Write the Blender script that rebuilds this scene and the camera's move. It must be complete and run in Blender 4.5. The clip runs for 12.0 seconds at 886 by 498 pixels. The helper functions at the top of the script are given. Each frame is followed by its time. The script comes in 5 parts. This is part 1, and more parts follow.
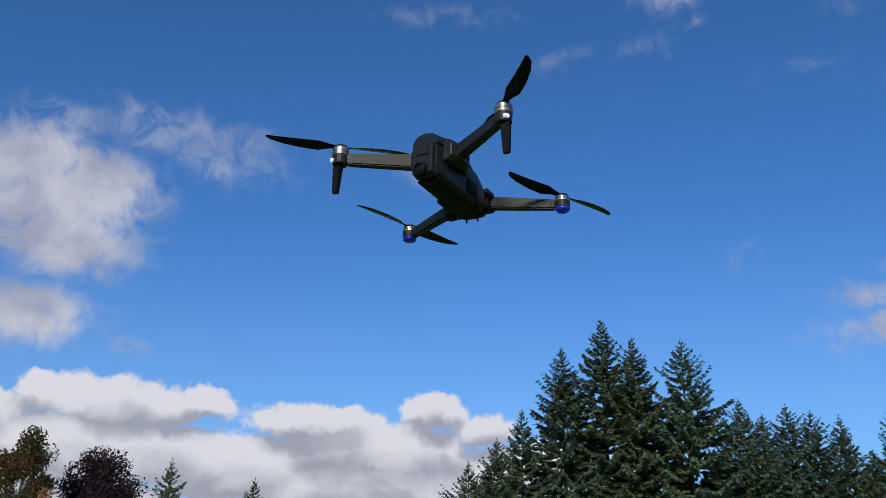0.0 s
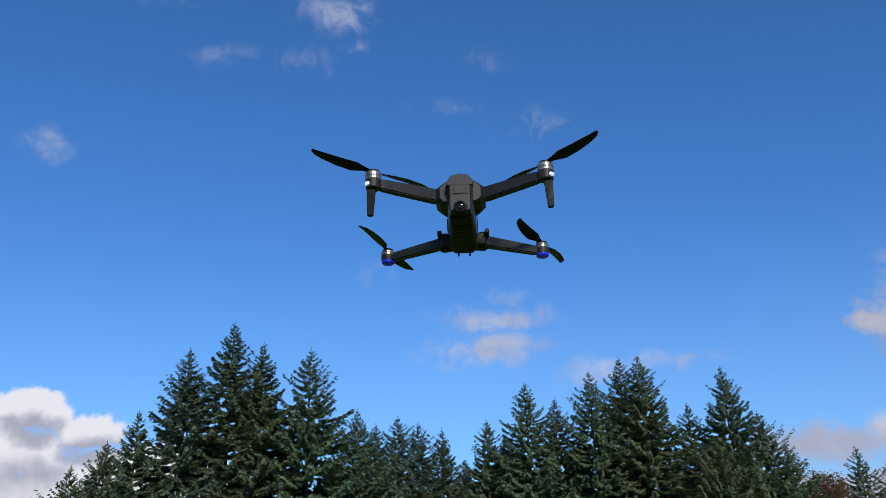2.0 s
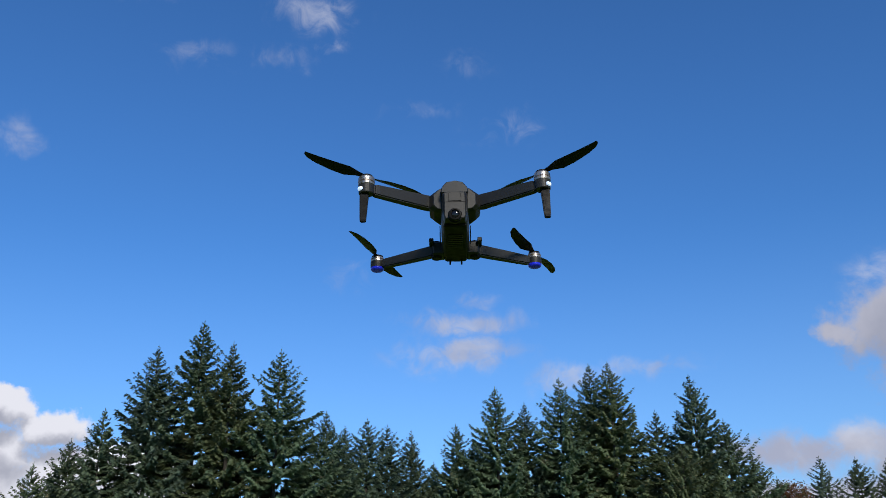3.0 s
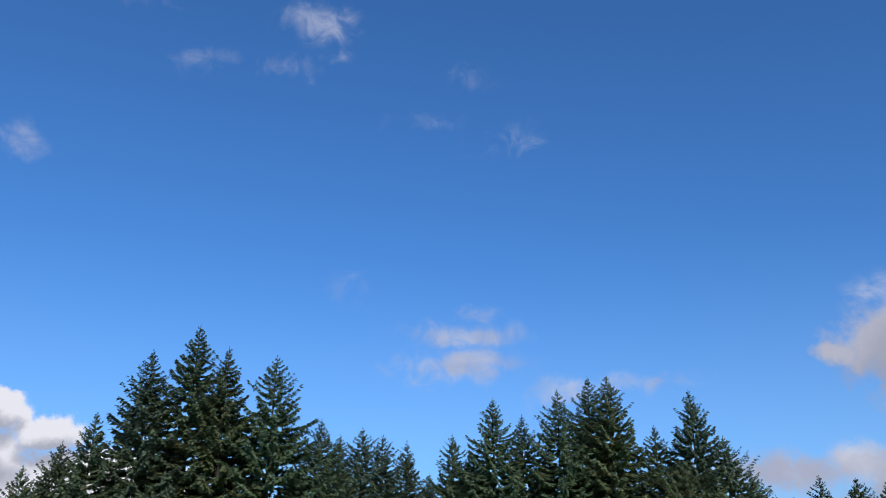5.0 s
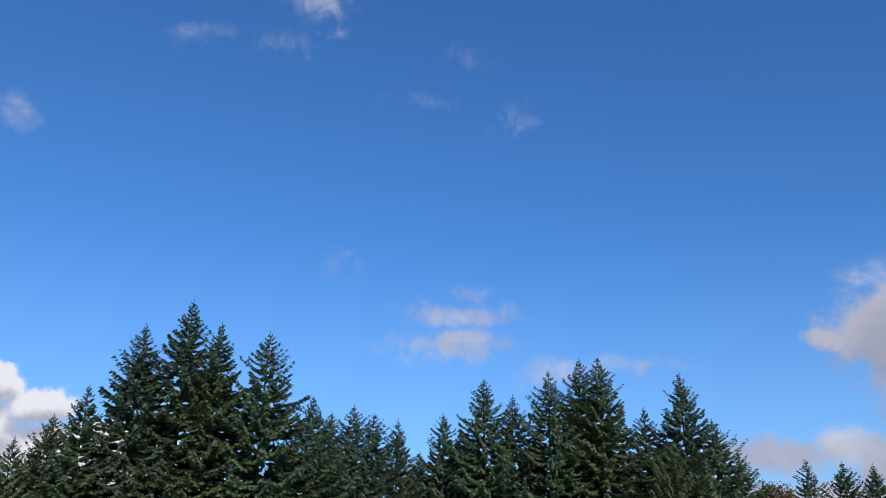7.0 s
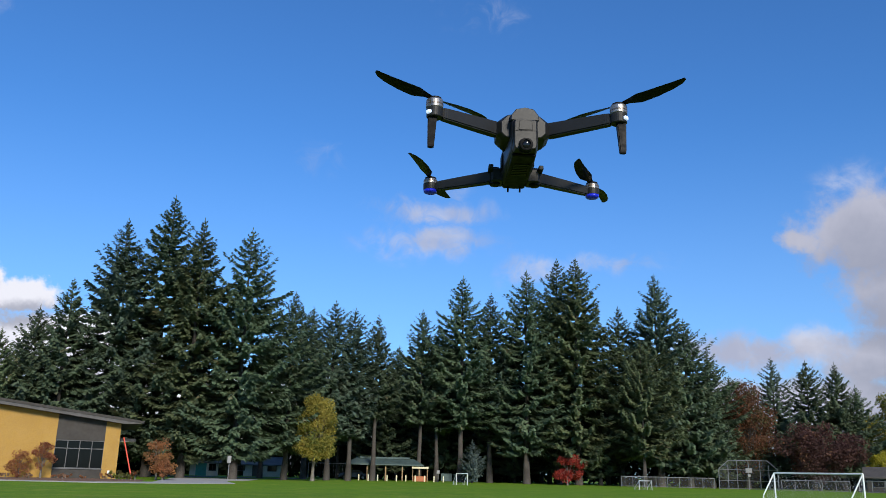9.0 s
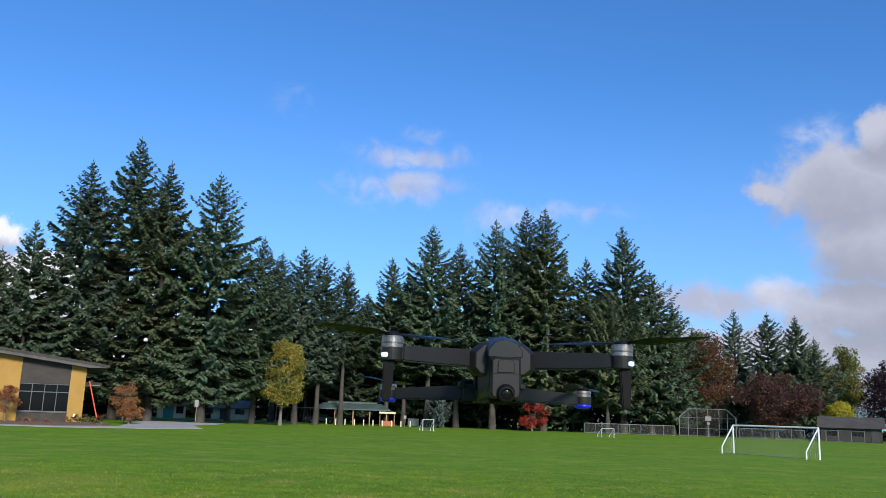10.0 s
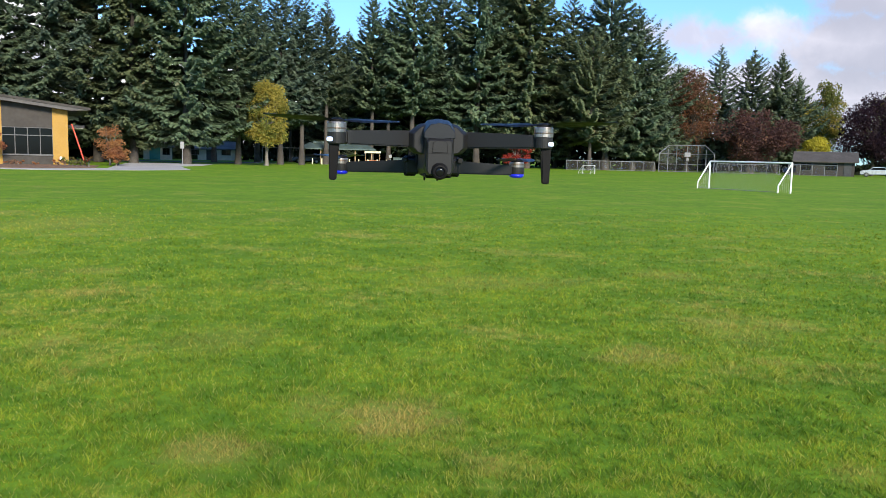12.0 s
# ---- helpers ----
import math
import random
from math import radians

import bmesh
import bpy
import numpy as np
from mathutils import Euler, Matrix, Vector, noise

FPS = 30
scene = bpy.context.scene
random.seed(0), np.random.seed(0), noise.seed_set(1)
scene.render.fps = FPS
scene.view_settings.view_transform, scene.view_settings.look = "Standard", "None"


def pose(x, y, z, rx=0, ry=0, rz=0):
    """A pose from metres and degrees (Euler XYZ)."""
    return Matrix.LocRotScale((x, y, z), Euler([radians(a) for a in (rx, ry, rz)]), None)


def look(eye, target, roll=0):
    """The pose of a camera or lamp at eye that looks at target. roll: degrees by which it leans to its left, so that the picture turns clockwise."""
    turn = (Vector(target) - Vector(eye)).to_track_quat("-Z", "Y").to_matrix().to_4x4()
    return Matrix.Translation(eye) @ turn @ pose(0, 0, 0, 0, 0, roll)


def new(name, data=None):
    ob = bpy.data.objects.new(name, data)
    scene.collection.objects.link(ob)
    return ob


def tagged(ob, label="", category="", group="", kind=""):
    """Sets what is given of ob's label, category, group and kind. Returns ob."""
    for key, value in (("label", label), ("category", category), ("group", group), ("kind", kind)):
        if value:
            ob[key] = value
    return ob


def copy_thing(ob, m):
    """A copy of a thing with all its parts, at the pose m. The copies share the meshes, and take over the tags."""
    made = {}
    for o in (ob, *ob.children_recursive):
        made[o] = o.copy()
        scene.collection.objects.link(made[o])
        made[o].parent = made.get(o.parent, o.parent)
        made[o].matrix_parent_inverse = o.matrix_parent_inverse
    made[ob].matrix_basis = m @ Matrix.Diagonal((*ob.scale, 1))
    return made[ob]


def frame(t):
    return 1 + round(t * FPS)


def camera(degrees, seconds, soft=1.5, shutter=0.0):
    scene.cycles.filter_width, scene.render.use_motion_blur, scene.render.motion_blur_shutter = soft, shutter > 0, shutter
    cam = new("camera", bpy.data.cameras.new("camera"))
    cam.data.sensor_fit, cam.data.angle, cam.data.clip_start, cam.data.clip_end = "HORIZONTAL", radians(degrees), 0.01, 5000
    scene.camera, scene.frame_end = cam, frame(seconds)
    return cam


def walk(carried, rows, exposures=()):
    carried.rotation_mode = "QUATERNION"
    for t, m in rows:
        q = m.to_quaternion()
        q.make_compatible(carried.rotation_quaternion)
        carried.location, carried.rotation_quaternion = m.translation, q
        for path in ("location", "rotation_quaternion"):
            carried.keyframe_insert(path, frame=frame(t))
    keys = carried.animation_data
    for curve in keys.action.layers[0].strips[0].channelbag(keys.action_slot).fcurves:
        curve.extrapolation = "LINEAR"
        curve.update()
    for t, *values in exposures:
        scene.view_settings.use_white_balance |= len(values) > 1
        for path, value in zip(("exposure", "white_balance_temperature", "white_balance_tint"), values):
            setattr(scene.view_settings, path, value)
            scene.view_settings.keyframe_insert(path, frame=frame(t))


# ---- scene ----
# camera and its walk
cam = camera(55.83, 12.0, soft=0.5)
PATH = [
    (0.0, 0.546, -0.807, 1.136, 112.19, -1.13, 31.47),
    (0.5, 0.449, -0.861, 1.117, 112.52, -0.75, 22.12),
    (1.0, 0.337, -0.942, 1.118, 112.60, -0.01, 15.93),
    (1.5, 0.184, -1.021, 1.120, 112.48, 1.61, 11.33),
    (2.0, 0.081, -1.077, 1.134, 112.48, 1.56, 6.34),
    (2.5, 0.046, -1.068, 1.143, 112.57, 1.56, 4.00),
    (3.0, 0.051, -1.059, 1.151, 112.66, 1.01, 4.14),
    (3.2, 0.051, -1.029, 1.151, 112.74, 0.91, 4.10),
    (4.7, 0.032, -0.040, 1.154, 113.33, 0.10, 3.79),
    (5.0, 0.032, 0.020, 1.154, 113.45, -0.06, 3.72),
    (5.5, 0.032, 0.020, 1.154, 113.71, -0.08, 3.60),
    (6.0, 0.032, 0.020, 1.154, 113.79, -0.29, 3.41),
    (6.5, 0.032, 0.020, 1.154, 113.61, -0.55, 3.18),
    (7.0, 0.032, 0.020, 1.154, 112.05, -0.85, 2.96),
    (7.3, 0.032, 0.000, 1.154, 110.98, -0.95, 2.80),
    (8.8, -0.067, -1.058, 1.168, 105.75, -1.46, 1.98),
    (9.0, -0.077, -1.048, 1.218, 105.02, -1.35, 1.39),
    (9.5, -0.088, -0.965, 1.406, 103.53, -1.50, -0.05),
    (10.0, -0.081, -0.906, 1.623, 101.34, -1.91, -0.83),
    (10.5, -0.109, -0.867, 1.684, 97.73, -2.30, -1.30),
    (11.0, -0.126, -0.884, 1.710, 92.45, -2.21, -1.64),
    (11.5, -0.122, -0.935, 1.666, 87.85, -1.79, -1.88),
    (12.0, -0.030, -1.015, 1.669, 83.62, -1.33, -1.85),
]
walk(cam, [(t, pose(x, y, z, rx, ry, rz)) for t, x, y, z, rx, ry, rz in PATH],
     exposures=[(0.0, -0.40, 6500, 10), (0.8, -0.20, 6500, 10), (3.0, -0.18, 6500, 10), (7.2, -0.15, 6500, 10), (9.0, -0.04, 6500, 10), (9.6, 0.04, 6500, 10),
                (10.5, 0.19, 6500, 10), (11.0, 0.30, 6500, 10), (11.4, 0.48, 6600, 10), (12.0, 0.64, 6900, 10)])

EYE = Vector((0.0, -1.0, 1.67))          # where the walk ends


def at(az, d, z=0.0):
    """A place at d metres from the walk's end, az degrees clockwise from +y."""
    a = radians(az)
    return Vector((EYE.x + d * math.sin(a), EYE.y + d * math.cos(a), z))


def tip_z(el, d):
    return EYE.z + d * math.tan(radians(el))


# ---- light: broken cloud, a veiled sun behind the camera and to its right
SUN_AZ, SUN_EL = 160.0, 26.0


def smooth(v, a, b):
    t = min(1.0, max(0.0, (v - a) / (b - a)))
    return t * t * (3 - 2 * t)


def link(nt, a, b):
    nt.links.new(a, b)


def math_node(nt, op, a, b=None, clamp=False):
    n = nt.nodes.new("ShaderNodeMath")
    n.operation, n.use_clamp = op, clamp
    for i, v in enumerate((a, b)):
        if v is None:
            continue
        if isinstance(v, (int, float)):
            n.inputs[i].default_value = v
        else:
            link(nt, v, n.inputs[i])
    return n.outputs[0]


def map_node(nt, v, lo, hi, to_lo, to_hi, kind="SMOOTHSTEP"):
    n = nt.nodes.new("ShaderNodeMapRange")
    n.interpolation_type = kind
    link(nt, v, n.inputs["Value"])
    for key, val in (("From Min", lo), ("From Max", hi), ("To Min", to_lo), ("To Max", to_hi)):
        if isinstance(val, (int, float)):
            n.inputs[key].default_value = val
        else:
            link(nt, val, n.inputs[key])
    return n.outputs[0]


def noise_node(nt, vec, scale, detail=4.0, rough=0.55, out="Fac", distort=0.0):
    n = nt.nodes.new("ShaderNodeTexNoise")
    n.inputs["Scale"].default_value, n.inputs["Detail"].default_value = scale, detail
    n.inputs["Roughness"].default_value, n.inputs["Distortion"].default_value = rough, distort
    if vec is not None:
        link(nt, vec, n.inputs["Vector"])
    return n.outputs[out]


def mix_col(nt, fac, a, b, blend="MIX"):
    n = nt.nodes.new("ShaderNodeMix")
    n.data_type, n.blend_type = "RGBA", blend
    for i, v in ((0, fac), (6, a), (7, b)):
        if isinstance(v, (int, float)):
            n.inputs[i].default_value = v
        elif isinstance(v, tuple):
            n.inputs[i].default_value = (*v, 1) if len(v) == 3 else v
        else:
            link(nt, v, n.inputs[i])
    return n.outputs[2]


SKY = 0.10
# clouds: azimuth, elevation, half-width, half-height in degrees, density
CUMULUS = [
    (-52.8, 10.6, 7.8, 1.8, 1.0), (-57.1, 11.0, 3.0, 1.2, 0.9), (-48.3, 11.0, 2.9, 1.4, 1.0), (-62.0, 9.6, 5.0, 1.8, 0.9),
    (-40.0, 10.2, 5.4, 1.5, 1.0), (-32.4, 11.2, 2.7, 1.6, 1.0), (-28.9, 10.1, 2.6, 1.5, 0.95), (-36.5, 8.5, 8.8, 2.4, 1.0),
    (-53.0, 7.6, 13.0, 2.5, 1.0), (-45.0, 7.2, 7.0, 2.4, 1.0), (-45.0, 6.9, 3.2, 1.1, 1.0), (-25.0, 7.0, 7.0, 2.6, 1.0), (-60.0, 3.0, 26.0, 3.2, 1.0),
    (-20.0, 2.5, 26.0, 3.8, 1.0), (-37.0, 6.0, 11.0, 2.4, 1.0), (-62.0, 6.0, 10.0, 2.4, 1.0),
    (-75.0, 18.0, 12.0, 6.0, 0.9), (60.0, 15.0, 14.0, 8.0, 0.9), (100.0, 22.0, 16.0, 9.0, 0.9), (-120.0, 25.0, 14.0, 8.0, 0.9),
    (150.0, 30.0, 16.0, 9.0, 0.9)]
BANK = [
    (27.6, 15.0, 6.4, 3.2, 1.0), (22.6, 14.8, 2.2, 1.1, 0.8), (29.0, 11.2, 5.8, 4.0, 1.0), (29.8, 17.9, 2.6, 1.9, 0.9),
    (30.0, 7.2, 9.5, 2.6, 1.0), (37.0, 13.0, 7.0, 7.0, 1.0), (24.0, 3.6, 24.0, 3.4, 1.0)]
RAGGED = [
    (-60.5, 23.4, 6.6, 3.4, 1.1), (-56.3, 23.8, 3.8, 2.4, 1.0), (-58.6, 20.3, 5.4, 2.3, 0.98), (-59.2, 15.4, 3.8, 1.9, 1.0),
    (-53.3, 14.2, 1.7, 0.9, 0.6), (-51.5, 28.0, 7.8, 1.7, 0.62), (-47.6, 27.0, 4.2, 2.0, 0.62), (-59.0, 27.8, 4.0, 1.0, 0.6),
    (-31.7, 37.8, 5.6, 0.8, 0.45), (-22.9, 34.8, 2.6, 1.0, 0.45), (-16.1, 35.0, 2.5, 0.9, 0.5), (-2.4, 17.5, 4.2, 0.95, 0.80), (19.5, 8.0, 7.0, 1.2, 0.95),
    (-2.7, 15.5, 4.3, 1.1, 0.82), (-1.5, 19.1, 1.8, 0.5, 0.55), (-10.7, 20.8, 1.9, 1.2, 0.42), (4.1, 13.7, 2.6, 1.0, 0.70),
    (10.0, 14.0, 3.2, 0.75, 0.68), (-13.9, 38.1, 3.2, 1.2, 0.62), (-12.6, 36.0, 1.1, 0.7, 0.5), (-33.8, 27.1, 1.8, 1.0, 0.55),
    (-1.4, 34.7, 2.0, 0.9, 0.38), (1.5, 30.6, 3.0, 1.1, 0.48), (-5.6, 32.0, 3.0, 0.6, 0.36), (25.2, 18.0, 1.9, 1.4, 0.6)]


def build_sky():
    world = bpy.data.worlds.new("sky")
    scene.world = world
    world.use_nodes = True
    nt = world.node_tree
    nt.nodes.clear()
    out, bg = nt.nodes.new("ShaderNodeOutputWorld"), nt.nodes.new("ShaderNodeBackground")
    link(nt, bg.outputs[0], out.inputs["Surface"])
    bg.inputs["Strength"].default_value = SKY
    sky = nt.nodes.new("ShaderNodeTexSky")
    sky.sky_type, sky.sun_disc = "NISHITA", False
    sky.sun_elevation, sky.sun_rotation = radians(SUN_EL), radians(SUN_AZ)
    sky.air_density, sky.dust_density, sky.ozone_density, sky.altitude = 1.0, 0.3, 2.5, 100
    blue = mix_col(nt, 1.0, sky.outputs[0], (0.55, 1.10, 1.72), "MULTIPLY")
    tc = nt.nodes.new("ShaderNodeTexCoord")
    d = tc.outputs["Generated"]
    sep = nt.nodes.new("ShaderNodeSeparateXYZ")
    link(nt, d, sep.inputs[0])
    az = math_node(nt, "MULTIPLY", math_node(nt, "ARCTAN2", sep.outputs[0], sep.outputs[1]), 57.2958)
    el = math_node(nt, "MULTIPLY", math_node(nt, "ARCSINE", sep.outputs[2]), 57.2958)
    uv = nt.nodes.new("ShaderNodeCombineXYZ")
    link(nt, az, uv.inputs[0]), link(nt, el, uv.inputs[1])
    pale = map_node(nt, el, 1.0, 24.0, 0.30, 0.0)
    blue = mix_col(nt, pale, blue, (0.44 / SKY, 0.58 / SKY, 0.80 / SKY))
    # ragged edges: bend the places by noise
    big = noise_node(nt, d, 22.0, 5.0, 0.6, "Color")
    bend = nt.nodes.new("ShaderNodeVectorMath")
    bend.operation = "MULTIPLY_ADD"
    link(nt, big, bend.inputs[0])
    bend.inputs[1].default_value, bend.inputs[2].default_value = (3.2, 2.2, 0), (-1.6, -1.1, 0)
    place = nt.nodes.new("ShaderNodeVectorMath")
    link(nt, uv.outputs[0], place.inputs[0]), link(nt, bend.outputs[0], place.inputs[1])

    def cover(blobs, reach, lift=0.0):
        total = None
        for a, e, ra, re, w in blobs:
            n = nt.nodes.new("ShaderNodeVectorMath")
            n.operation = "MULTIPLY_ADD"
            link(nt, place.outputs[0], n.inputs[0])
            n.inputs[1].default_value, n.inputs[2].default_value = (1 / ra, 1 / re, 0), (-a / ra, (lift - e) / re, 0)
            m = nt.nodes.new("ShaderNodeVectorMath")
            m.operation = "LENGTH"
            link(nt, n.outputs[0], m.inputs[0])
            v = map_node(nt, m.outputs["Value"], 0.25, reach, w, 0.0)
            total = v if total is None else math_node(nt, "MAXIMUM", total, v)
        return total
    fine = noise_node(nt, d, 34.0, 8.0, 0.62)
    lumps = noise_node(nt, d, 12.0, 5.0, 0.52, distort=0.4)
    cu = cover(CUMULUS, 1.45)
    rag = cover(RAGGED, 2.0)
    cu_a = map_node(nt, math_node(nt, "ADD", cu, math_node(nt, "MULTIPLY", fine, 0.9)), 0.78, 1.12, 0.0, 1.0)
    wisp = noise_node(nt, d, 32.0, 8.0, 0.60, distort=0.7)
    edge = math_node(nt, "SUBTRACT", 0.56, math_node(nt, "MULTIPLY", rag, 0.50))
    rag_a = map_node(nt, wisp, edge, math_node(nt, "ADD", edge, 0.46), 0.0, 1.0)
    rag_a = math_node(nt, "MULTIPLY", rag_a, math_node(nt, "MULTIPLY", math_node(nt, "POWER", rag, 1.6), 1.15, True))
    k = 1.0 / SKY
    # white where the sun reaches, grey in the folds and bases
    shade = map_node(nt, lumps, 0.36, 0.66, 0.0, 1.0)
    above = cover([b for b in CUMULUS if abs(b[0]) < 70], 1.45, 1.3)
    crest = math_node(nt, "SUBTRACT", cu, above)
    lit = math_node(nt, "ADD", math_node(nt, "MULTIPLY", crest, 1.0), math_node(nt, "MULTIPLY", lumps, 1.5))
    lit = map_node(nt, lit, 0.36, 1.16, 0.0, 1.0)
    cu_c = mix_col(nt, lit, (0.44 * k, 0.46 * k, 0.56 * k), (0.90 * k, 0.91 * k, 1.0 * k))
    rag_c = mix_col(nt, shade, (0.44 * k, 0.48 * k, 0.64 * k), (0.68 * k, 0.71 * k, 0.84 * k))
    col = mix_col(nt, rag_a, blue, rag_c)
    col = mix_col(nt, cu_a, col, cu_c)
    bank = cover(BANK, 1.5)
    bank_a = map_node(nt, math_node(nt, "ADD", bank, math_node(nt, "MULTIPLY", fine, 0.9)), 0.78, 1.3, 0.0, 0.97)
    crest = math_node(nt, "SUBTRACT", bank, cover(BANK, 1.5, 1.5))
    soft = math_node(nt, "ADD", math_node(nt, "MULTIPLY", crest, 0.8), lumps)
    bank_c = mix_col(nt, map_node(nt, soft, 0.25, 1.0, 0.0, 1.0), (0.36 * k, 0.38 * k, 0.48 * k), (0.54 * k, 0.55 * k, 0.66 * k))
    col = mix_col(nt, bank_a, col, bank_c)
    link(nt, col, bg.inputs["Color"])


build_sky()
sun = new("sun", bpy.data.lights.new("sun", "SUN"))
sun.data.energy, sun.data.angle, sun.data.color = 4.5, radians(14.0), (1.0, 0.92, 0.78)
_a, _e = radians(SUN_AZ), radians(SUN_EL)
_s = Vector((math.sin(_a) * math.cos(_e), math.cos(_a) * math.cos(_e), math.sin(_e)))
sun.matrix_world = look(_s * 300, (0, 0, 0))


# ---- materials
def material(name, rough=0.7, metal=0.0, spec=0.4):
    m = bpy.data.materials.new(name)
    m.use_nodes = True
    nt = m.node_tree
    b = nt.nodes["Principled BSDF"]
    b.inputs["Roughness"].default_value, b.inputs["Metallic"].default_value = rough, metal
    b.inputs["Specular IOR Level"].default_value = spec
    return m, nt, b


def position(nt):
    return nt.nodes.new("ShaderNodeNewGeometry").outputs["Position"]


def bump(nt, b, height, strength, dist):
    n = nt.nodes.new("ShaderNodeBump")
    n.inputs["Strength"].default_value, n.inputs["Distance"].default_value = strength, dist
    link(nt, height, n.inputs["Height"])
    link(nt, n.outputs[0], b.inputs["Normal"])


def surface(name, dark, light, rough=0.7, metal=0.0, spec=0.4, coarse=1.5, fine=40.0, relief=0.15, depth=0.01, uneven=0.1):
    """Paint, concrete, wood, plastic: two scales of variation and a fine relief."""
    m, nt, b = material(name, rough, metal, spec)
    p = nt.nodes.new("ShaderNodeTexCoord").outputs["Object"]
    f = math_node(nt, "MULTIPLY", math_node(nt, "ADD", noise_node(nt, p, coarse), noise_node(nt, p, fine)), 0.5)
    link(nt, mix_col(nt, map_node(nt, f, 0.35, 0.65, 0.0, 1.0), dark, light), b.inputs["Base Color"])
    g = map_node(nt, noise_node(nt, p, fine * 0.5), 0.3, 0.7, max(0.02, rough - uneven), min(1.0, rough + uneven))
    link(nt, g, b.inputs["Roughness"])
    if relief:
        bump(nt, b, noise_node(nt, p, fine), relief, depth)
    return m


def foliage(name, dark, light, odd=None, odd_share=0.0, thin=0.45, rough=0.65, patch=0.12):
    """Leaves and needles: each spray a little different, and whole boughs too."""
    m, nt, b = material(name, rough, 0.0, 0.25)
    geo = nt.nodes.new("ShaderNodeNewGeometry")
    info = nt.nodes.new("ShaderNodeObjectInfo")
    isl = geo.outputs["Random Per Island"]
    bough = noise_node(nt, geo.outputs["Position"], patch * 4, 3.0)
    f = math_node(nt, "ADD", math_node(nt, "MULTIPLY", isl, 0.4), math_node(nt, "MULTIPLY", map_node(nt, bough, 0.3, 0.7, 0.0, 1.0), 0.6))
    col = mix_col(nt, f, dark, light)
    if odd:
        g = math_node(nt, "ADD", noise_node(nt, geo.outputs["Position"], patch * 3, 2.0), math_node(nt, "MULTIPLY", isl, 0.3))
        col = mix_col(nt, map_node(nt, g, 0.9 - odd_share, 0.98 - odd_share, 0.0, 1.0), col, odd)
    hue = nt.nodes.new("ShaderNodeHueSaturation")
    link(nt, map_node(nt, info.outputs["Random"], 0.0, 1.0, 0.485, 0.515, "LINEAR"), hue.inputs["Hue"])
    link(nt, map_node(nt, info.outputs["Random"], 0.0, 1.0, 0.82, 1.18, "LINEAR"), hue.inputs["Value"])
    link(nt, col, hue.inputs["Color"])
    link(nt, hue.outputs[0], b.inputs["Base Color"])
    tr, mx = nt.nodes.new("ShaderNodeBsdfTranslucent"), nt.nodes.new("ShaderNodeMixShader")
    link(nt, hue.outputs[0], tr.inputs["Color"])
    mx.inputs[0].default_value = thin
    link(nt, b.outputs[0], mx.inputs[1]), link(nt, tr.outputs[0], mx.inputs[2])
    link(nt, mx.outputs[0], nt.nodes["Material Output"].inputs["Surface"])
    return m


# dry patches of the lawn: x, y, half-width across and along the view, strength
DRY = [(-0.16, 4.11, 0.34, 0.37, 0.9), (-1.15, 3.52, 0.25, 0.25, 0.7), (1.95, 5.92, 0.37, 0.40, 0.7), (-1.74, 6.36, 0.42, 0.61, 0.28),
       (0.94, 10.00, 1.17, 0.60, 0.35), (3.13, 7.10, 0.42, 0.57, 0.40), (-7.88, 17.55, 1.28, 2.18, 0.45), (3.69, 11.05, 0.53, 0.53, 0.50),
       (2.44, 3.29, 0.19, 0.20, 0.50), (-0.65, 4.39, 0.22, 0.32, 0.40), (-4.34, 10.39, 0.44, 0.38, 0.50)]


def turf_colour(nt, p, green, straw):
    """Lawn: deep green, worn yellow-green and dry straw patches."""
    wide = noise_node(nt, p, 0.16, 4.0, 0.6)
    mid = noise_node(nt, p, 1.3, 5.0, 0.62)
    small = noise_node(nt, p, 6.0, 4.0, 0.6)
    f = math_node(nt, "ADD", math_node(nt, "MULTIPLY", wide, 0.40), math_node(nt, "MULTIPLY", mid, 0.60))
    f = math_node(nt, "ADD", math_node(nt, "MULTIPLY", f, 0.62), math_node(nt, "MULTIPLY", small, 0.38))
    col = mix_col(nt, map_node(nt, f, 0.40, 0.60, 0.0, 1.0), (0.090, 0.186, 0.017), green)
    dry = math_node(nt, "ADD", math_node(nt, "MULTIPLY", noise_node(nt, p, 0.42, 6.0, 0.7), 0.8), math_node(nt, "MULTIPLY", small, 0.2))
    dry = map_node(nt, dry, 0.50, 0.65, 0.0, 0.80)
    for x, y, rx, ry, w in DRY:
        n = nt.nodes.new("ShaderNodeVectorMath")
        n.operation = "MULTIPLY_ADD"
        link(nt, p, n.inputs[0])
        n.inputs[1].default_value, n.inputs[2].default_value = (1 / rx, 1 / ry, 0), (-x / rx, -y / ry, 0)
        m = nt.nodes.new("ShaderNodeVectorMath")
        m.operation = "LENGTH"
        link(nt, n.outputs[0], m.inputs[0])
        v = math_node(nt, "ADD", m.outputs["Value"], math_node(nt, "MULTIPLY", math_node(nt, "SUBTRACT", math_node(nt, "MULTIPLY", math_node(nt, "ADD", small, mid), 0.5), 0.5), 4.2))
        dry = math_node(nt, "MAXIMUM", dry, map_node(nt, v, 0.3, 1.5, w, 0.0))
    return mix_col(nt, math_node(nt, "MULTIPLY", dry, straw), col, (0.42, 0.330, 0.095))


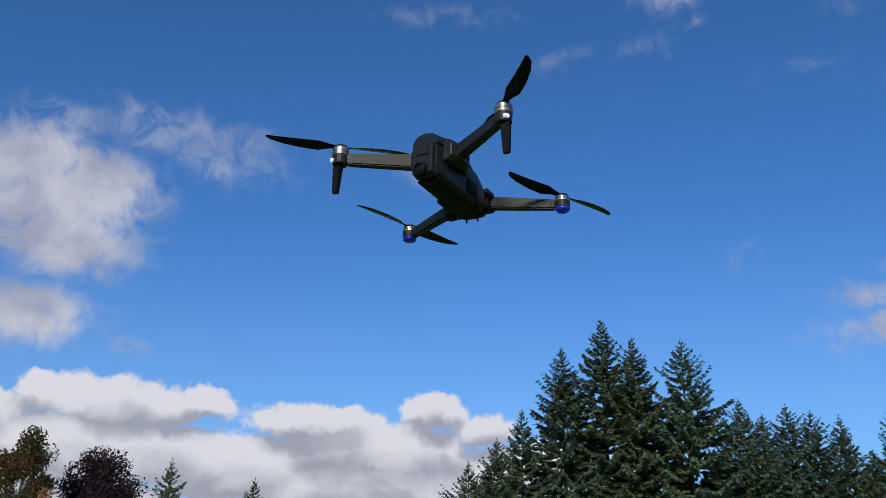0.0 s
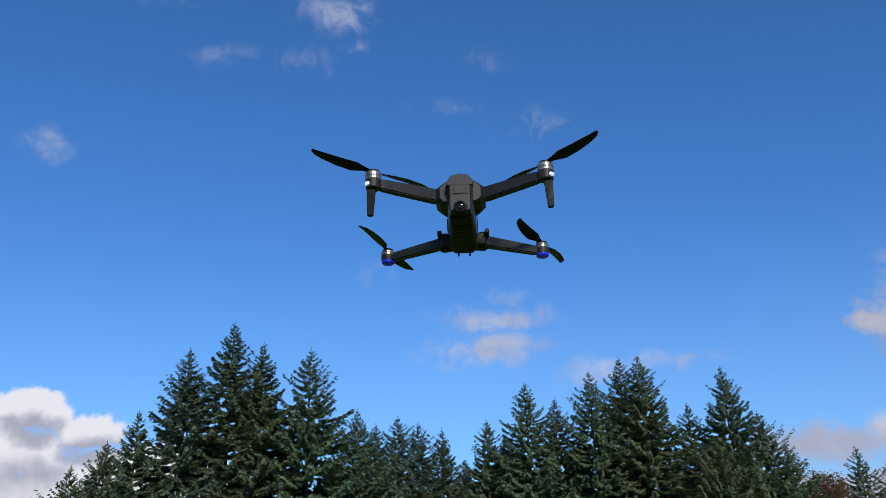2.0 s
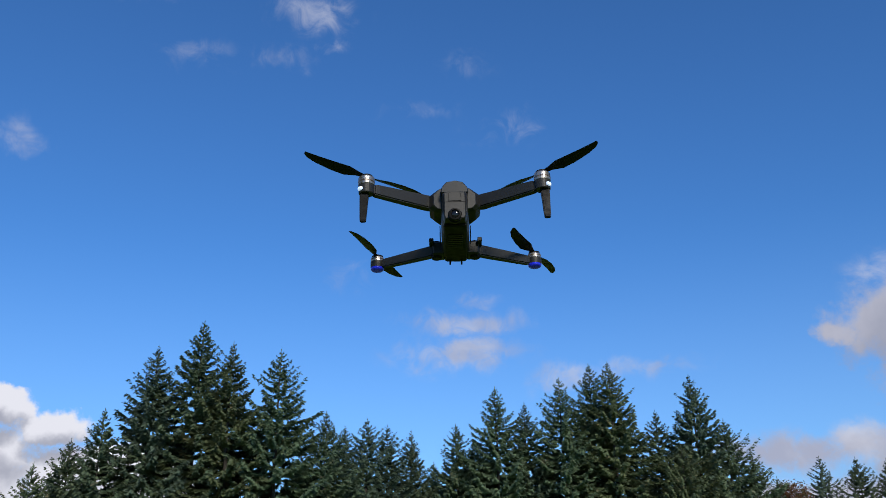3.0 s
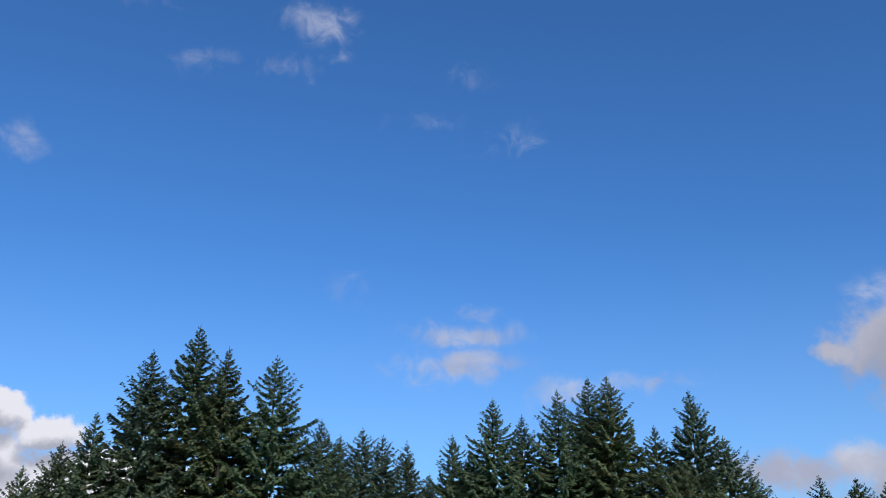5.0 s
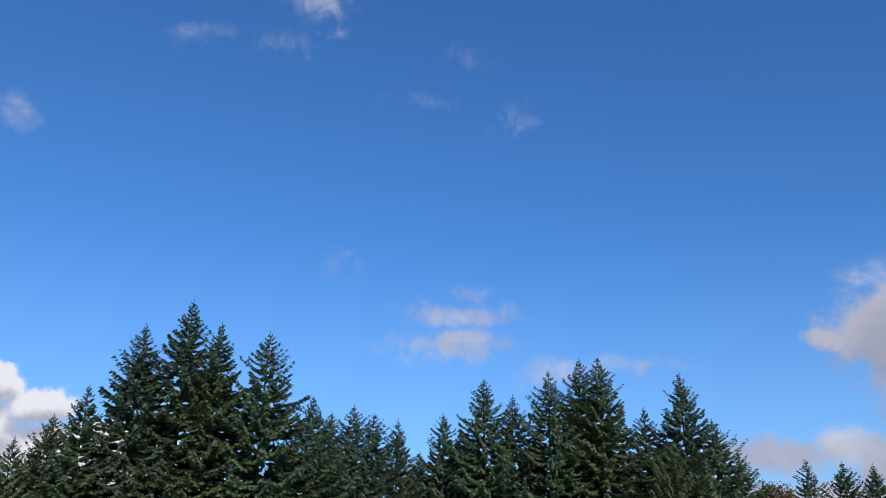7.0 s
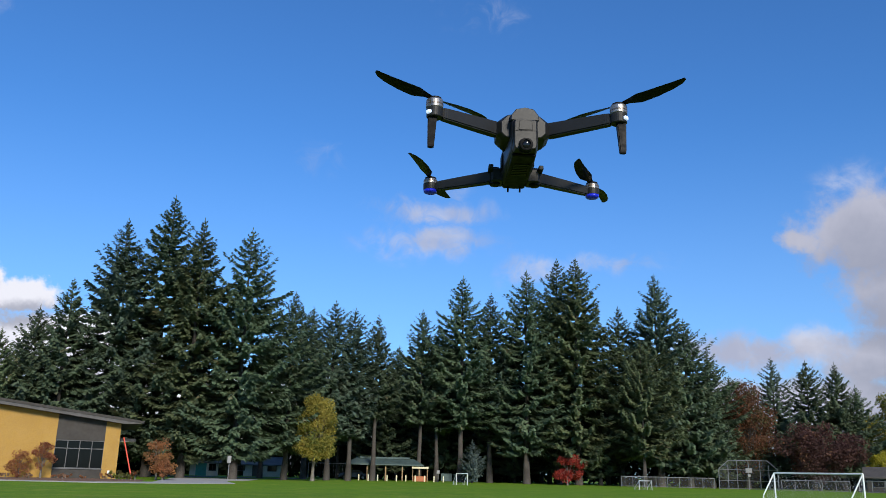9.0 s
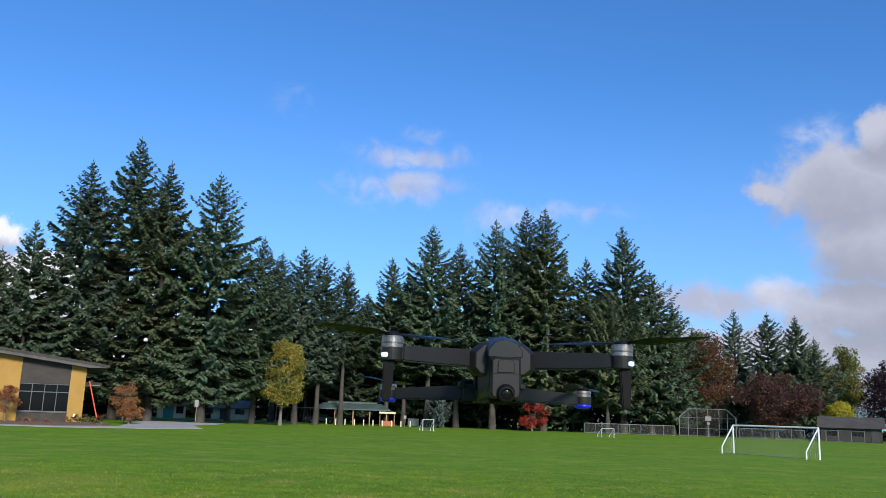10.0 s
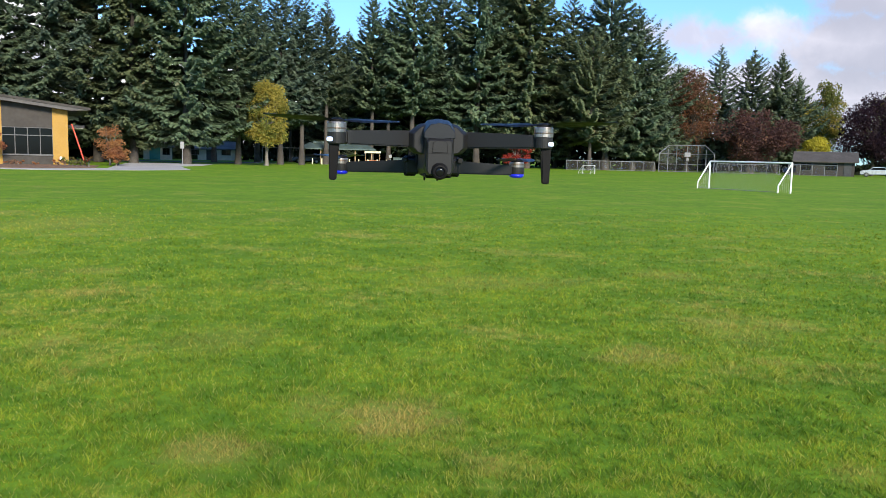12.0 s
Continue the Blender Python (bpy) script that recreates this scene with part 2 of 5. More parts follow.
def make_turf(name, blade):
    m, nt, b = material(name, 0.85, 0.0, 0.06)
    p = position(nt)
    col = turf_colour(nt, p, (0.274, 0.322, 0.033) if blade else (0.150, 0.260, 0.018), 1.0 if blade else 0.35)
    if blade:
        geo = nt.nodes.new("ShaderNodeNewGeometry")
        tone = map_node(nt, geo.outputs["Random Per Island"], 0.0, 1.0, 0.70, 1.45, "LINEAR")
        col = mix_col(nt, map_node(nt, geo.outputs["Random Per Island"], 0.86, 0.90, 0.0, 0.45), col, (0.33, 0.28, 0.10))
    else:
        tone = map_node(nt, noise_node(nt, p, 14.0, 6.0, 0.7), 0.3, 0.7, 0.82, 1.16, "LINEAR")
        bump(nt, b, noise_node(nt, p, 9.0, 6.0, 0.7), 0.35, 0.04)
    v = nt.nodes.new("ShaderNodeHueSaturation")
    link(nt, tone, v.inputs["Value"]), link(nt, col, v.inputs["Color"])
    link(nt, v.outputs[0], b.inputs["Base Color"])
    if blade:
        tr, mx = nt.nodes.new("ShaderNodeBsdfTranslucent"), nt.nodes.new("ShaderNodeMixShader")
        link(nt, v.outputs[0], tr.inputs["Color"])
        mx.inputs[0].default_value = 0.5
        link(nt, b.outputs[0], mx.inputs[1]), link(nt, tr.outputs[0], mx.inputs[2])
        link(nt, mx.outputs[0], nt.nodes["Material Output"].inputs["Surface"])
    return m


def lamp_glow(name, colour, power):
    m, nt, b = material(name, 0.3)
    b.inputs["Base Color"].default_value = (*colour, 1)
    b.inputs["Emission Color"].default_value = (*colour, 1)
    b.inputs["Emission Strength"].default_value = power
    return m


def mesh_wire(name, colour, see_through):
    """Wire netting seen from far off: part metal, part air."""
    m, nt, b = material(name, 0.6, 0.3)
    b.inputs["Base Color"].default_value = (*colour, 1)
    tr, mx = nt.nodes.new("ShaderNodeBsdfTransparent"), nt.nodes.new("ShaderNodeMixShader")
    mx.inputs[0].default_value = see_through
    link(nt, b.outputs[0], mx.inputs[1]), link(nt, tr.outputs[0], mx.inputs[2])
    link(nt, mx.outputs[0], nt.nodes["Material Output"].inputs["Surface"])
    return m


TURF, BLADE = make_turf("turf", False), make_turf("grass_blade", True)
BARK = surface("bark", (0.036, 0.031, 0.028), (0.082, 0.073, 0.066), 0.9, coarse=0.8, fine=9.0, relief=0.6, depth=0.05)
GREY_BARK = surface("grey_bark", (0.10, 0.09, 0.075), (0.22, 0.20, 0.17), 0.9, coarse=0.8, fine=9.0, relief=0.5, depth=0.04)
FIR = foliage("fir_needles", (0.062, 0.096, 0.056), (0.148, 0.198, 0.114), (0.170, 0.168, 0.100), 0.03, thin=0.33)
FIR_BLUE = foliage("blue_needles", (0.062, 0.100, 0.070), (0.150, 0.204, 0.138), thin=0.33)
FIR_WARM = foliage("warm_needles", (0.070, 0.102, 0.052), (0.166, 0.206, 0.102), (0.190, 0.175, 0.095), 0.05, thin=0.33)
SPRUCE = foliage("silver_spruce", (0.085, 0.12, 0.105), (0.19, 0.24, 0.215))
YELLOW_LEAF = foliage("yellow_leaf", (0.23, 0.195, 0.040), (0.50, 0.40, 0.085), (0.17, 0.19, 0.04), 0.18)
RED_LEAF = foliage("red_leaf", (0.20, 0.018, 0.022), (0.50, 0.055, 0.06))
PLUM_LEAF = foliage("plum_leaf", (0.042, 0.022, 0.022), (0.115, 0.048, 0.044), (0.16, 0.07, 0.045), 0.10)
DARK_PLUM = foliage("dark_plum_leaf", (0.020, 0.012, 0.018), (0.058, 0.026, 0.036))
RUST_LEAF = foliage("rust_leaf", (0.09, 0.05, 0.028), (0.26, 0.115, 0.055), (0.10, 0.10, 0.04), 0.18)
MAPLE_LEAF = foliage("maple_leaf", (0.035, 0.050, 0.016), (0.13, 0.10, 0.03), (0.26, 0.08, 0.02), 0.16)
ORANGE_LEAF = foliage("orange_leaf", (0.20, 0.085, 0.040), (0.48, 0.22, 0.10))
GREEN_LEAF = foliage("green_leaf", (0.07, 0.100, 0.022), (0.23, 0.25, 0.06), (0.36, 0.30, 0.05), 0.2)
GOLD_LEAF = foliage("gold_leaf", (0.25, 0.23, 0.02), (0.52, 0.45, 0.05))
# near-black green: the shade under the firs is put into the leaf colour
SHADE_LEAF = foliage("underwood_shade", (0.010, 0.018, 0.008), (0.030, 0.042, 0.018))
WHITE_PAINT = surface("white_paint", (0.72, 0.73, 0.73), (0.84, 0.84, 0.83), 0.4, coarse=2.0, fine=30, relief=0.05)
NET_CORD = surface("net_cord", (0.55, 0.56, 0.56), (0.72, 0.72, 0.72), 0.8, relief=0)
GALV = surface("galvanised", (0.18, 0.185, 0.19), (0.29, 0.295, 0.30), 0.5, 0.6)
CHAIN = mesh_wire("chain_link", (0.14, 0.145, 0.15), 0.84)
CONCRETE = surface("concrete", (0.29, 0.28, 0.27), (0.42, 0.41, 0.395), 0.85, coarse=0.3, fine=6)
ASPHALT = surface("asphalt", (0.045, 0.045, 0.047), (0.085, 0.085, 0.087), 0.9, coarse=0.3, fine=12)
YELLOW_WALL = surface("yellow_panel", (0.31, 0.172, 0.024), (0.37, 0.212, 0.036), 0.6, coarse=0.5, fine=8)
GREY_WALL = surface("grey_panel", (0.029, 0.025, 0.022), (0.041, 0.036, 0.032), 0.7, coarse=0.5, fine=8)
ROOF_METAL = surface("roof_metal", (0.050, 0.047, 0.047), (0.080, 0.076, 0.076), 0.55, 0.3, coarse=0.4, fine=6)
SOFFIT = surface("soffit", (0.40, 0.39, 0.37), (0.5, 0.49, 0.47), 0.7)
FRAME_DARK = surface("window_frame", (0.035, 0.035, 0.037), (0.06, 0.06, 0.062), 0.5)
FRAME_GREY = surface("mullion", (0.075, 0.075, 0.078), (0.115, 0.115, 0.118), 0.5)
BLIND = surface("blind", (0.05, 0.05, 0.05), (0.08, 0.08, 0.08), 0.9)
GLASS, _nt, _b = material("dark_glass", 0.06, 0.0, 0.10)
_b.inputs["Base Color"].default_value = (0.006, 0.007, 0.008, 1)
MULCH = surface("mulch", (0.09, 0.05, 0.03), (0.24, 0.14, 0.09), 0.95, coarse=2, fine=20)
RED_PAINT = surface("ladder_red", (0.50, 0.05, 0.03), (0.68, 0.09, 0.05), 0.5)
SHINGLE = surface("shingles", (0.085, 0.083, 0.080), (0.150, 0.146, 0.140), 0.9, coarse=0.6, fine=7)
GREEN_ROOF = surface("green_roof", (0.045, 0.075, 0.075), (0.085, 0.125, 0.12), 0.6, coarse=0.5, fine=6)
DARK_SHINGLE = surface("dark_shingles", (0.050, 0.045, 0.042), (0.085, 0.078, 0.072), 0.9, coarse=0.6, fine=7)
SIDING = surface("siding", (0.075, 0.075, 0.070), (0.12, 0.12, 0.11), 0.8)
PALE_SIDING = surface("pale_siding", (0.46, 0.43, 0.36), (0.60, 0.57, 0.48), 0.8)
TEAL = surface("teal_door", (0.04, 0.20, 0.20), (0.07, 0.30, 0.29), 0.6)
TIMBER = surface("timber", (0.24, 0.16, 0.09), (0.40, 0.28, 0.16), 0.8, coarse=2, fine=12)
POST_YELLOW = surface("bollard_paint", (0.60, 0.55, 0.35), (0.78, 0.74, 0.55), 0.6)
CREAM = surface("cream_board", (0.60, 0.55, 0.38), (0.75, 0.70, 0.50), 0.7)
ORANGE_PLASTIC = surface("orange_plastic", (0.34, 0.10, 0.04), (0.44, 0.15, 0.06), 0.5)
CAR_BLUE = surface("car_blue", (0.012, 0.022, 0.055), (0.02, 0.034, 0.08), 0.25, 0.2)
CAR_SILVER = surface("car_silver", (0.45, 0.46, 0.48), (0.6, 0.61, 0.63), 0.25, 0.4)
RUBBER = surface("rubber", (0.02, 0.02, 0.02), (0.035, 0.035, 0.035), 0.8)
BODY_PLASTIC = surface("drone_plastic", (0.0105, 0.0107, 0.0120), (0.0125, 0.0127, 0.0140), 0.44, 0.0, 0.24, coarse=12, fine=900, relief=0.03, depth=0.0002, uneven=0.03)
ARM_PLASTIC = surface("arm_plastic", (0.0130, 0.0134, 0.0150), (0.0145, 0.0150, 0.0165), 0.5, 0.0, 0.26, coarse=14, fine=900, relief=0.03, depth=0.0002, uneven=0.03)
TOP_PLASTIC = surface("top_plastic", (0.012, 0.014, 0.018), (0.015, 0.017, 0.021), 0.40, 0.0, 0.20, coarse=12, fine=900, relief=0.03, depth=0.0002, uneven=0.03)
BLACK_PLASTIC = surface("black_plastic", (0.0040, 0.0038, 0.0046), (0.0060, 0.0056, 0.0066), 0.55, 0.0, 0.12, coarse=14, fine=240, relief=0.05, depth=0.0005)
BLADE_PLASTIC = surface("blade_plastic", (0.004, 0.0045, 0.006), (0.007, 0.0072, 0.010), 0.4, 0.0, 0.12, coarse=14, fine=200, relief=0.03, depth=0.0005)
MOTOR_METAL = surface("motor_metal", (0.20, 0.19, 0.185), (0.28, 0.27, 0.265), 0.38, 0.8, coarse=30, fine=300, relief=0.05, depth=0.0004)
COPPER = surface("copper_ring", (0.16, 0.12, 0.10), (0.22, 0.17, 0.14), 0.35, 0.8, relief=0)
LENS, _nt, _b = material("lens_glass", 0.08, 0.0, 0.3)
_b.inputs["Base Color"].default_value = (0.006, 0.006, 0.008, 1)
LED_WHITE = lamp_glow("white_light", (0.62, 0.74, 1.0), 0.70)
BLUE_CAP = lamp_glow("blue_light", (0.01, 0.02, 0.55), 0.10)
SIGN_FACE = surface("sign_face", (0.22, 0.22, 0.22), (0.30, 0.30, 0.30), 0.5)


# ---- building blocks
def thing(name, label, category, p=(0, 0, 0), rz=0.0, group="", kind=""):
    ob = new(name)
    ob.empty_display_size = 0.2
    ob.matrix_basis = pose(*p, 0, 0, rz)
    return tagged(ob, label, category, group, kind)


def obj(name, me, mat, parent=None, label="", soft=False):
    me.materials.append(mat)
    if soft:
        me.shade_smooth()
    ob = new(name, me)
    ob.parent = parent
    if label:
        ob["label"] = label
    return ob


def part(name, bm, mat, parent, label="", soft=False):
    me = bpy.data.meshes.new(name)
    bm.to_mesh(me)
    bm.free()
    return obj(name, me, mat, parent, label, soft)


def box(x0, x1, y0, y1, z0, z1, bev=0.0, bm=None, seg=1):
    own = bmesh.new()
    bmesh.ops.create_cube(own, size=1.0)
    bmesh.ops.scale(own, vec=(x1 - x0, y1 - y0, z1 - z0), verts=own.verts)
    bmesh.ops.translate(own, vec=((x0 + x1) / 2, (y0 + y1) / 2, (z0 + z1) / 2), verts=own.verts)
    if bev:
        bmesh.ops.bevel(own, geom=list(own.edges), offset=bev, segments=seg, affect="EDGES", profile=0.5)
    return merge(bm, own)


def merge(bm, own):
    if bm is None:
        return own
    me = bpy.data.meshes.new("tmp")
    own.to_mesh(me)
    own.free()
    bm.from_mesh(me)
    bpy.data.meshes.remove(me)
    return bm


def rod(a, b, r, r2=None, sides=8, bm=None):
    """A straight tapered rod from a to b."""
    a, b = Vector(a), Vector(b)
    own = bmesh.new()
    bmesh.ops.create_cone(own, cap_ends=True, segments=sides, radius1=r, radius2=r if r2 is None else r2, depth=(b - a).length)
    m = Matrix.Translation((a + b) / 2) @ (b - a).to_track_quat("Z", "Y").to_matrix().to_4x4()
    bmesh.ops.transform(own, matrix=m, verts=own.verts)
    return merge(bm, own)


def lathe(rings, sides=20, bm=None):
    """A turned body: (radius, z) rings from bottom to top, closed at both ends."""
    own = bmesh.new()
    loops = []
    for r, z in rings:
        loops.append([own.verts.new((r * math.cos(2 * math.pi * i / sides), r * math.sin(2 * math.pi * i / sides), z)) for i in range(sides)])
    for lo, hi in zip(loops, loops[1:]):
        for i in range(sides):
            own.faces.new((lo[i], lo[(i + 1) % sides], hi[(i + 1) % sides], hi[i]))
    own.faces.new(list(reversed(loops[0])))
    own.faces.new(loops[-1])
    return merge(bm, own)


def loft(sections, bm=None):
    """A closed skin over cross-sections with the same number of points."""
    own = bmesh.new()
    loops = [[own.verts.new(p) for p in s] for s in sections]
    n = len(loops[0])
    for lo, hi in zip(loops, loops[1:]):
        for i in range(n):
            own.faces.new((lo[i], lo[(i + 1) % n], hi[(i + 1) % n], hi[i]))
    own.faces.new(list(reversed(loops[0])))
    own.faces.new(loops[-1])
    bmesh.ops.recalc_face_normals(own, faces=own.faces)
    return merge(bm, own)


def moved(bm, m):
    bmesh.ops.transform(bm, matrix=m, verts=bm.verts)
    return bm


def raw(name, verts, faces, mat, parent, label="", soft=False):
    me = bpy.data.meshes.new(name)
    me.from_pydata([tuple(v) for v in verts], [], faces)
    me.update()
    return obj(name, me, mat, parent, label, soft)


def quads_mesh(name, corners, mat, parent, label="", normals=None):
    """Many loose four-cornered leaves: corners is (n, 4, 3); normals: one for each leaf, the way its spray faces."""
    n = len(corners)
    if normals is not None:
        face = np.cross(corners[:, 2] - corners[:, 0], corners[:, 3] - corners[:, 1])
        back = (face * normals).sum(1) < 0
        corners = corners.copy()
        corners[back] = corners[back][:, ::-1]
    me = bpy.data.meshes.new(name)
    me.vertices.add(4 * n), me.loops.add(4 * n), me.polygons.add(n)
    me.vertices.foreach_set("co", np.ascontiguousarray(corners, dtype=np.float32).ravel())
    me.loops.foreach_set("vertex_index", np.arange(4 * n, dtype=np.int32))
    me.polygons.foreach_set("loop_start", np.arange(0, 4 * n, 4, dtype=np.int32))
    me.update(calc_edges=True)
    if normals is not None:
        me.shade_smooth()
        me.normals_split_custom_set_from_vertices(np.repeat(normals, 4, axis=0).tolist())
    return obj(name, me, mat, parent, label)


# ---- the ground: one sheet of mown field that runs to the horizon
def build_ground():
    radii = [0.0, 3, 6, 10, 15, 22, 32, 45, 60, 80, 105, 140, 200, 320, 600, 1200, 2600]
    n = 72
    verts, faces = [(0, 0, 0)], []
    for r in radii[1:]:
        for i in range(n):
            a = 2 * math.pi * i / n
            verts.append((r * math.cos(a), r * math.sin(a), 0.0))
    for i in range(n):
        faces.append((0, 1 + i, 1 + (i + 1) % n))
    for k in range(len(radii) - 2):
        o, q = 1 + k * n, 1 + (k + 1) * n
        for i in range(n):
            j = (i + 1) % n
            faces.append((o + i, q + i, q + j, o + j))
    g = raw("ground", verts, faces, TURF, None, "mown green school field with dry straw-coloured patches")
    tagged(g, "", "ground", kind="structure")


def grass_field(name, r0, r1, count, size, width):
    """Loose blades of the lawn between two distances."""
    rng = np.random.default_rng(int(r0 * 10) + 5)
    r = r0 * (r1 / r0) ** rng.uniform(0, 1, count)
    a = rng.uniform(-44, 44, count)
    keep = (rng.uniform(0, 1, count) > (r / r1) ** 1.5) & (rng.uniform(0, 1, count) > (np.abs(a) - 30) / 14) & (rng.uniform(0, 1, count) < (r - 2.2) / 1.2)
    r, a = r[keep], np.radians(a[keep])
    count = len(r)
    p = np.stack([EYE.x + r * np.sin(a), EYE.y + r * np.cos(a), np.zeros(count)], 1)
    # tufts: blades stand taller and thicker in some hand-wide clumps than in others
    cells = rng.uniform(0, 1, (3, 512, 512))
    tuft = sum(k * cells[i, np.floor((p[:, 0] * ca + p[:, 1] * sa) / w).astype(int) % 512, np.floor((p[:, 1] * ca - p[:, 0] * sa) / w).astype(int) % 512]
               for i, (k, w, ca, sa) in enumerate(((0.4, 0.07, 0.8, 0.6), (0.35, 0.13, 0.96, 0.28), (0.25, 0.31, 0.6, -0.8))))
    tuft = np.clip((tuft - 0.25) / 0.5, 0, 1)
    h = size * rng.uniform(0.6, 1.3, count) * (0.35 + 1.15 * tuft)
    w = width * r * rng.uniform(0.6, 1.4, count)
    t = rng.uniform(0, 2 * np.pi, count)
    side = np.stack([np.cos(t), np.sin(t), 0 * t], 1) * w[:, None] / 2
    u = rng.uniform(0, 2 * np.pi, count)
    lean = np.stack([np.cos(u), np.sin(u), 0 * u], 1) * (h * rng.uniform(0.3, 1.4, count))[:, None]
    top = p + lean + np.stack([0 * h, 0 * h, h], 1)
    q = np.stack([p - side, p + side, top + side * 0.25, top - side * 0.25], 1)
    ob = quads_mesh(name, q, BLADE, None, "short mown grass blades, green with dry ones between")
    tagged(ob, "", "grass", kind="stuff")


build_ground()
grass_field("grass", 2.3, 30.0, 450000, 0.024, 0.0013)


# ---- trees
def trunk_mesh(name, h, r, seed, mat, parent, lean=0.0):
    rng = random.Random(seed)
    bm = bmesh.new()
    loops, n = [], 9
    for k in range(9):
        u = k / 8
        rad = r * (1.0 - 0.93 * u) * (1 + 0.45 * max(0, 0.06 - u) / 0.06)
        cx, cy = lean * h * u * u + rng.uniform(-0.03, 0.03) * h * 0.1, rng.uniform(-0.03, 0.03) * h * 0.1
        if k == 0:
            cx = cy = 0.0
        loops.append([bm.verts.new((cx + rad * math.cos(2 * math.pi * i / n) * rng.uniform(0.92, 1.08), cy + rad * math.sin(2 * math.pi * i / n) * rng.uniform(0.92, 1.08), u * h - (0.3 if k == 0 else 0))) for i in range(n)])
    for lo, hi in zip(loops, loops[1:]):
        for i in range(n):
            bm.faces.new((lo[i], lo[(i + 1) % n], hi[(i + 1) % n], hi[i]))
    bm.faces.new(loops[-1])
    return part(name, bm, mat, parent, soft=True)


def unit(v):
    return v / (np.linalg.norm(v, axis=1)[:, None] + 1e-9)


def conifer(h, reach, clear, seed, mat, spread=0.46, gap=0.42, ragged=0.35, label="", p=(0, 0, 0), rz=0.0, name="fir_tree"):
    """A fir: whorls of boughs, each a flat drooping pad of needle sprays with an upturned tip. clear: height of bare trunk."""
    rng = np.random.default_rng(seed)
    tree = thing(name, label, "tree", p, rz, "conifers along the field")
    trunk_mesh("trunk", h * 0.985, 0.012 * h + 0.06, seed, BARK, tree)
    quads, norms = [], []
    up = np.array([0, 0, 1.0])

    def spray(c, d, size, wide, facing):
        """Diamond sprays from c along d, with the given width, facing one way."""
        d = unit(d)
        wv = np.cross(d, unit(facing + rng.normal(0, 0.30, d.shape)))
        wv = unit(wv)
        mid = c + d * (size * 0.45)[:, None]
        quads.append(np.stack([c, mid - wv * (wide / 2)[:, None], c + d * size[:, None], mid + wv * (wide / 2)[:, None]], 1))
        norms.append(unit(facing + rng.normal(0, 0.16, d.shape)))

    phase = rng.uniform(0, 6.28, 4)
    z = clear
    while z < h - 0.3:
        u = h - z
        base_r = min(reach, 1.34 * spread * u ** 0.92) * u / (u + 0.35)
        low = 0.55 + 0.45 * min(1.0, (z - clear) / (0.14 * h) + 0.05)
        count = 4 if u < 3 else (6 if u > 7 else 5)
        a0 = rng.uniform(0, 6.28)
        for k in range(count):
            a = a0 + 6.283 * k / count + rng.uniform(-0.4, 0.4)
            lobe = 1 + ragged * (0.5 * math.sin(2 * a + phase[0] + z * 0.30) + 0.4 * math.sin(3 * a + phase[1] - z * 0.7))
            ln = max(0.2, base_r * low * lobe * rng.uniform(0.70, 1.15))
            if u > 4 and rng.random() < 0.10:
                ln *= rng.uniform(0.4, 0.7)
            zb = z + rng.uniform(-0.16, 0.16)
            rise = 0.42 if u < 3 else 0.42 - 0.62 * min(1.0, (u - 3) / 13)
            out, side = np.array([math.cos(a), math.sin(a), 0.0]), np.array([-math.sin(a), math.cos(a), 0.0])
            n = int(ln * 4.5) + 3
            s = np.clip((np.arange(n) + rng.uniform(0.2, 0.9, n)) / n, 0.0, 1.0)
            s = (0.08 if u < 8 else 0.20) + s * (0.92 if u < 8 else 0.80)
            droop = rng.uniform(0.7, 1.3) * (0.34 if u > 4 else 0.12)
            zz = zb + ln * (rise * s - droop * s * (1 - s) + 0.14 * s ** 3)
            c = out * (ln * s)[:, None] + zz[:, None] * up
            full = 0.20 + 0.48 * min(1.0, u / 12)
            face = unit(out * 0.62 + up * 0.62 + np.zeros((n, 3)))
            fan = np.minimum(ln * 0.42, 0.25 + 1.2 * full) * (1.08 - 0.72 * s)
            for sg in (-1.0, 1.0):
                ang = rng.uniform(0.55, 1.10, n) * sg
                d = out * np.cos(ang)[:, None] + side * np.sin(ang)[:, None] + up * rng.uniform(-0.38, 0.02, n)[:, None]
                f = face + side * (0.45 * sg)
                size = fan * rng.uniform(0.7, 1.2, n)
                spray(c, d, size, full * rng.uniform(0.55, 0.95, n), f)
                c2 = c + d * (size * rng.uniform(0.35, 0.6, n))[:, None]
                d2 = d * 0.6 + out * 0.5 + up * rng.uniform(-0.75, 0.1, n)[:, None]
                spray(c2, d2, full * rng.uniform(0.6, 1.2, n), full * rng.uniform(0.4, 0.75, n), f)
            # sprays that hang under the bough, and the tip
            d = out * 0.55 + side * rng.uniform(-0.9, 0.9, n)[:, None] + up * rng.uniform(-1.1, -0.2, n)[:, None]
            spray(c, d, full * rng.uniform(0.7, 1.3, n), full * rng.uniform(0.45, 0.8, n), face + out * 0.5 - up * 0.15)
            spray(np.repeat(c[-1:], 2, 0), out + up * rng.uniform(0.0, 0.55, 2)[:, None] + side * rng.uniform(-0.4, 0.4, 2)[:, None],
                  full * rng.uniform(0.9, 1.3, 2), full * rng.uniform(0.3, 0.5, 2), face[:2])
        z += gap * (0.62 + 0.42 * min(1.0, u / 8)) * rng.uniform(0.75, 1.25)
    # the leading shoot
    zt = np.linspace(h - 1.3, h - 0.1, 9)
    c = np.stack([0 * zt, 0 * zt, zt], 1)
    a = rng.uniform(0, 6.28, 9)
    d = np.stack([np.cos(a), np.sin(a), 0 * a + 1.0], 1)
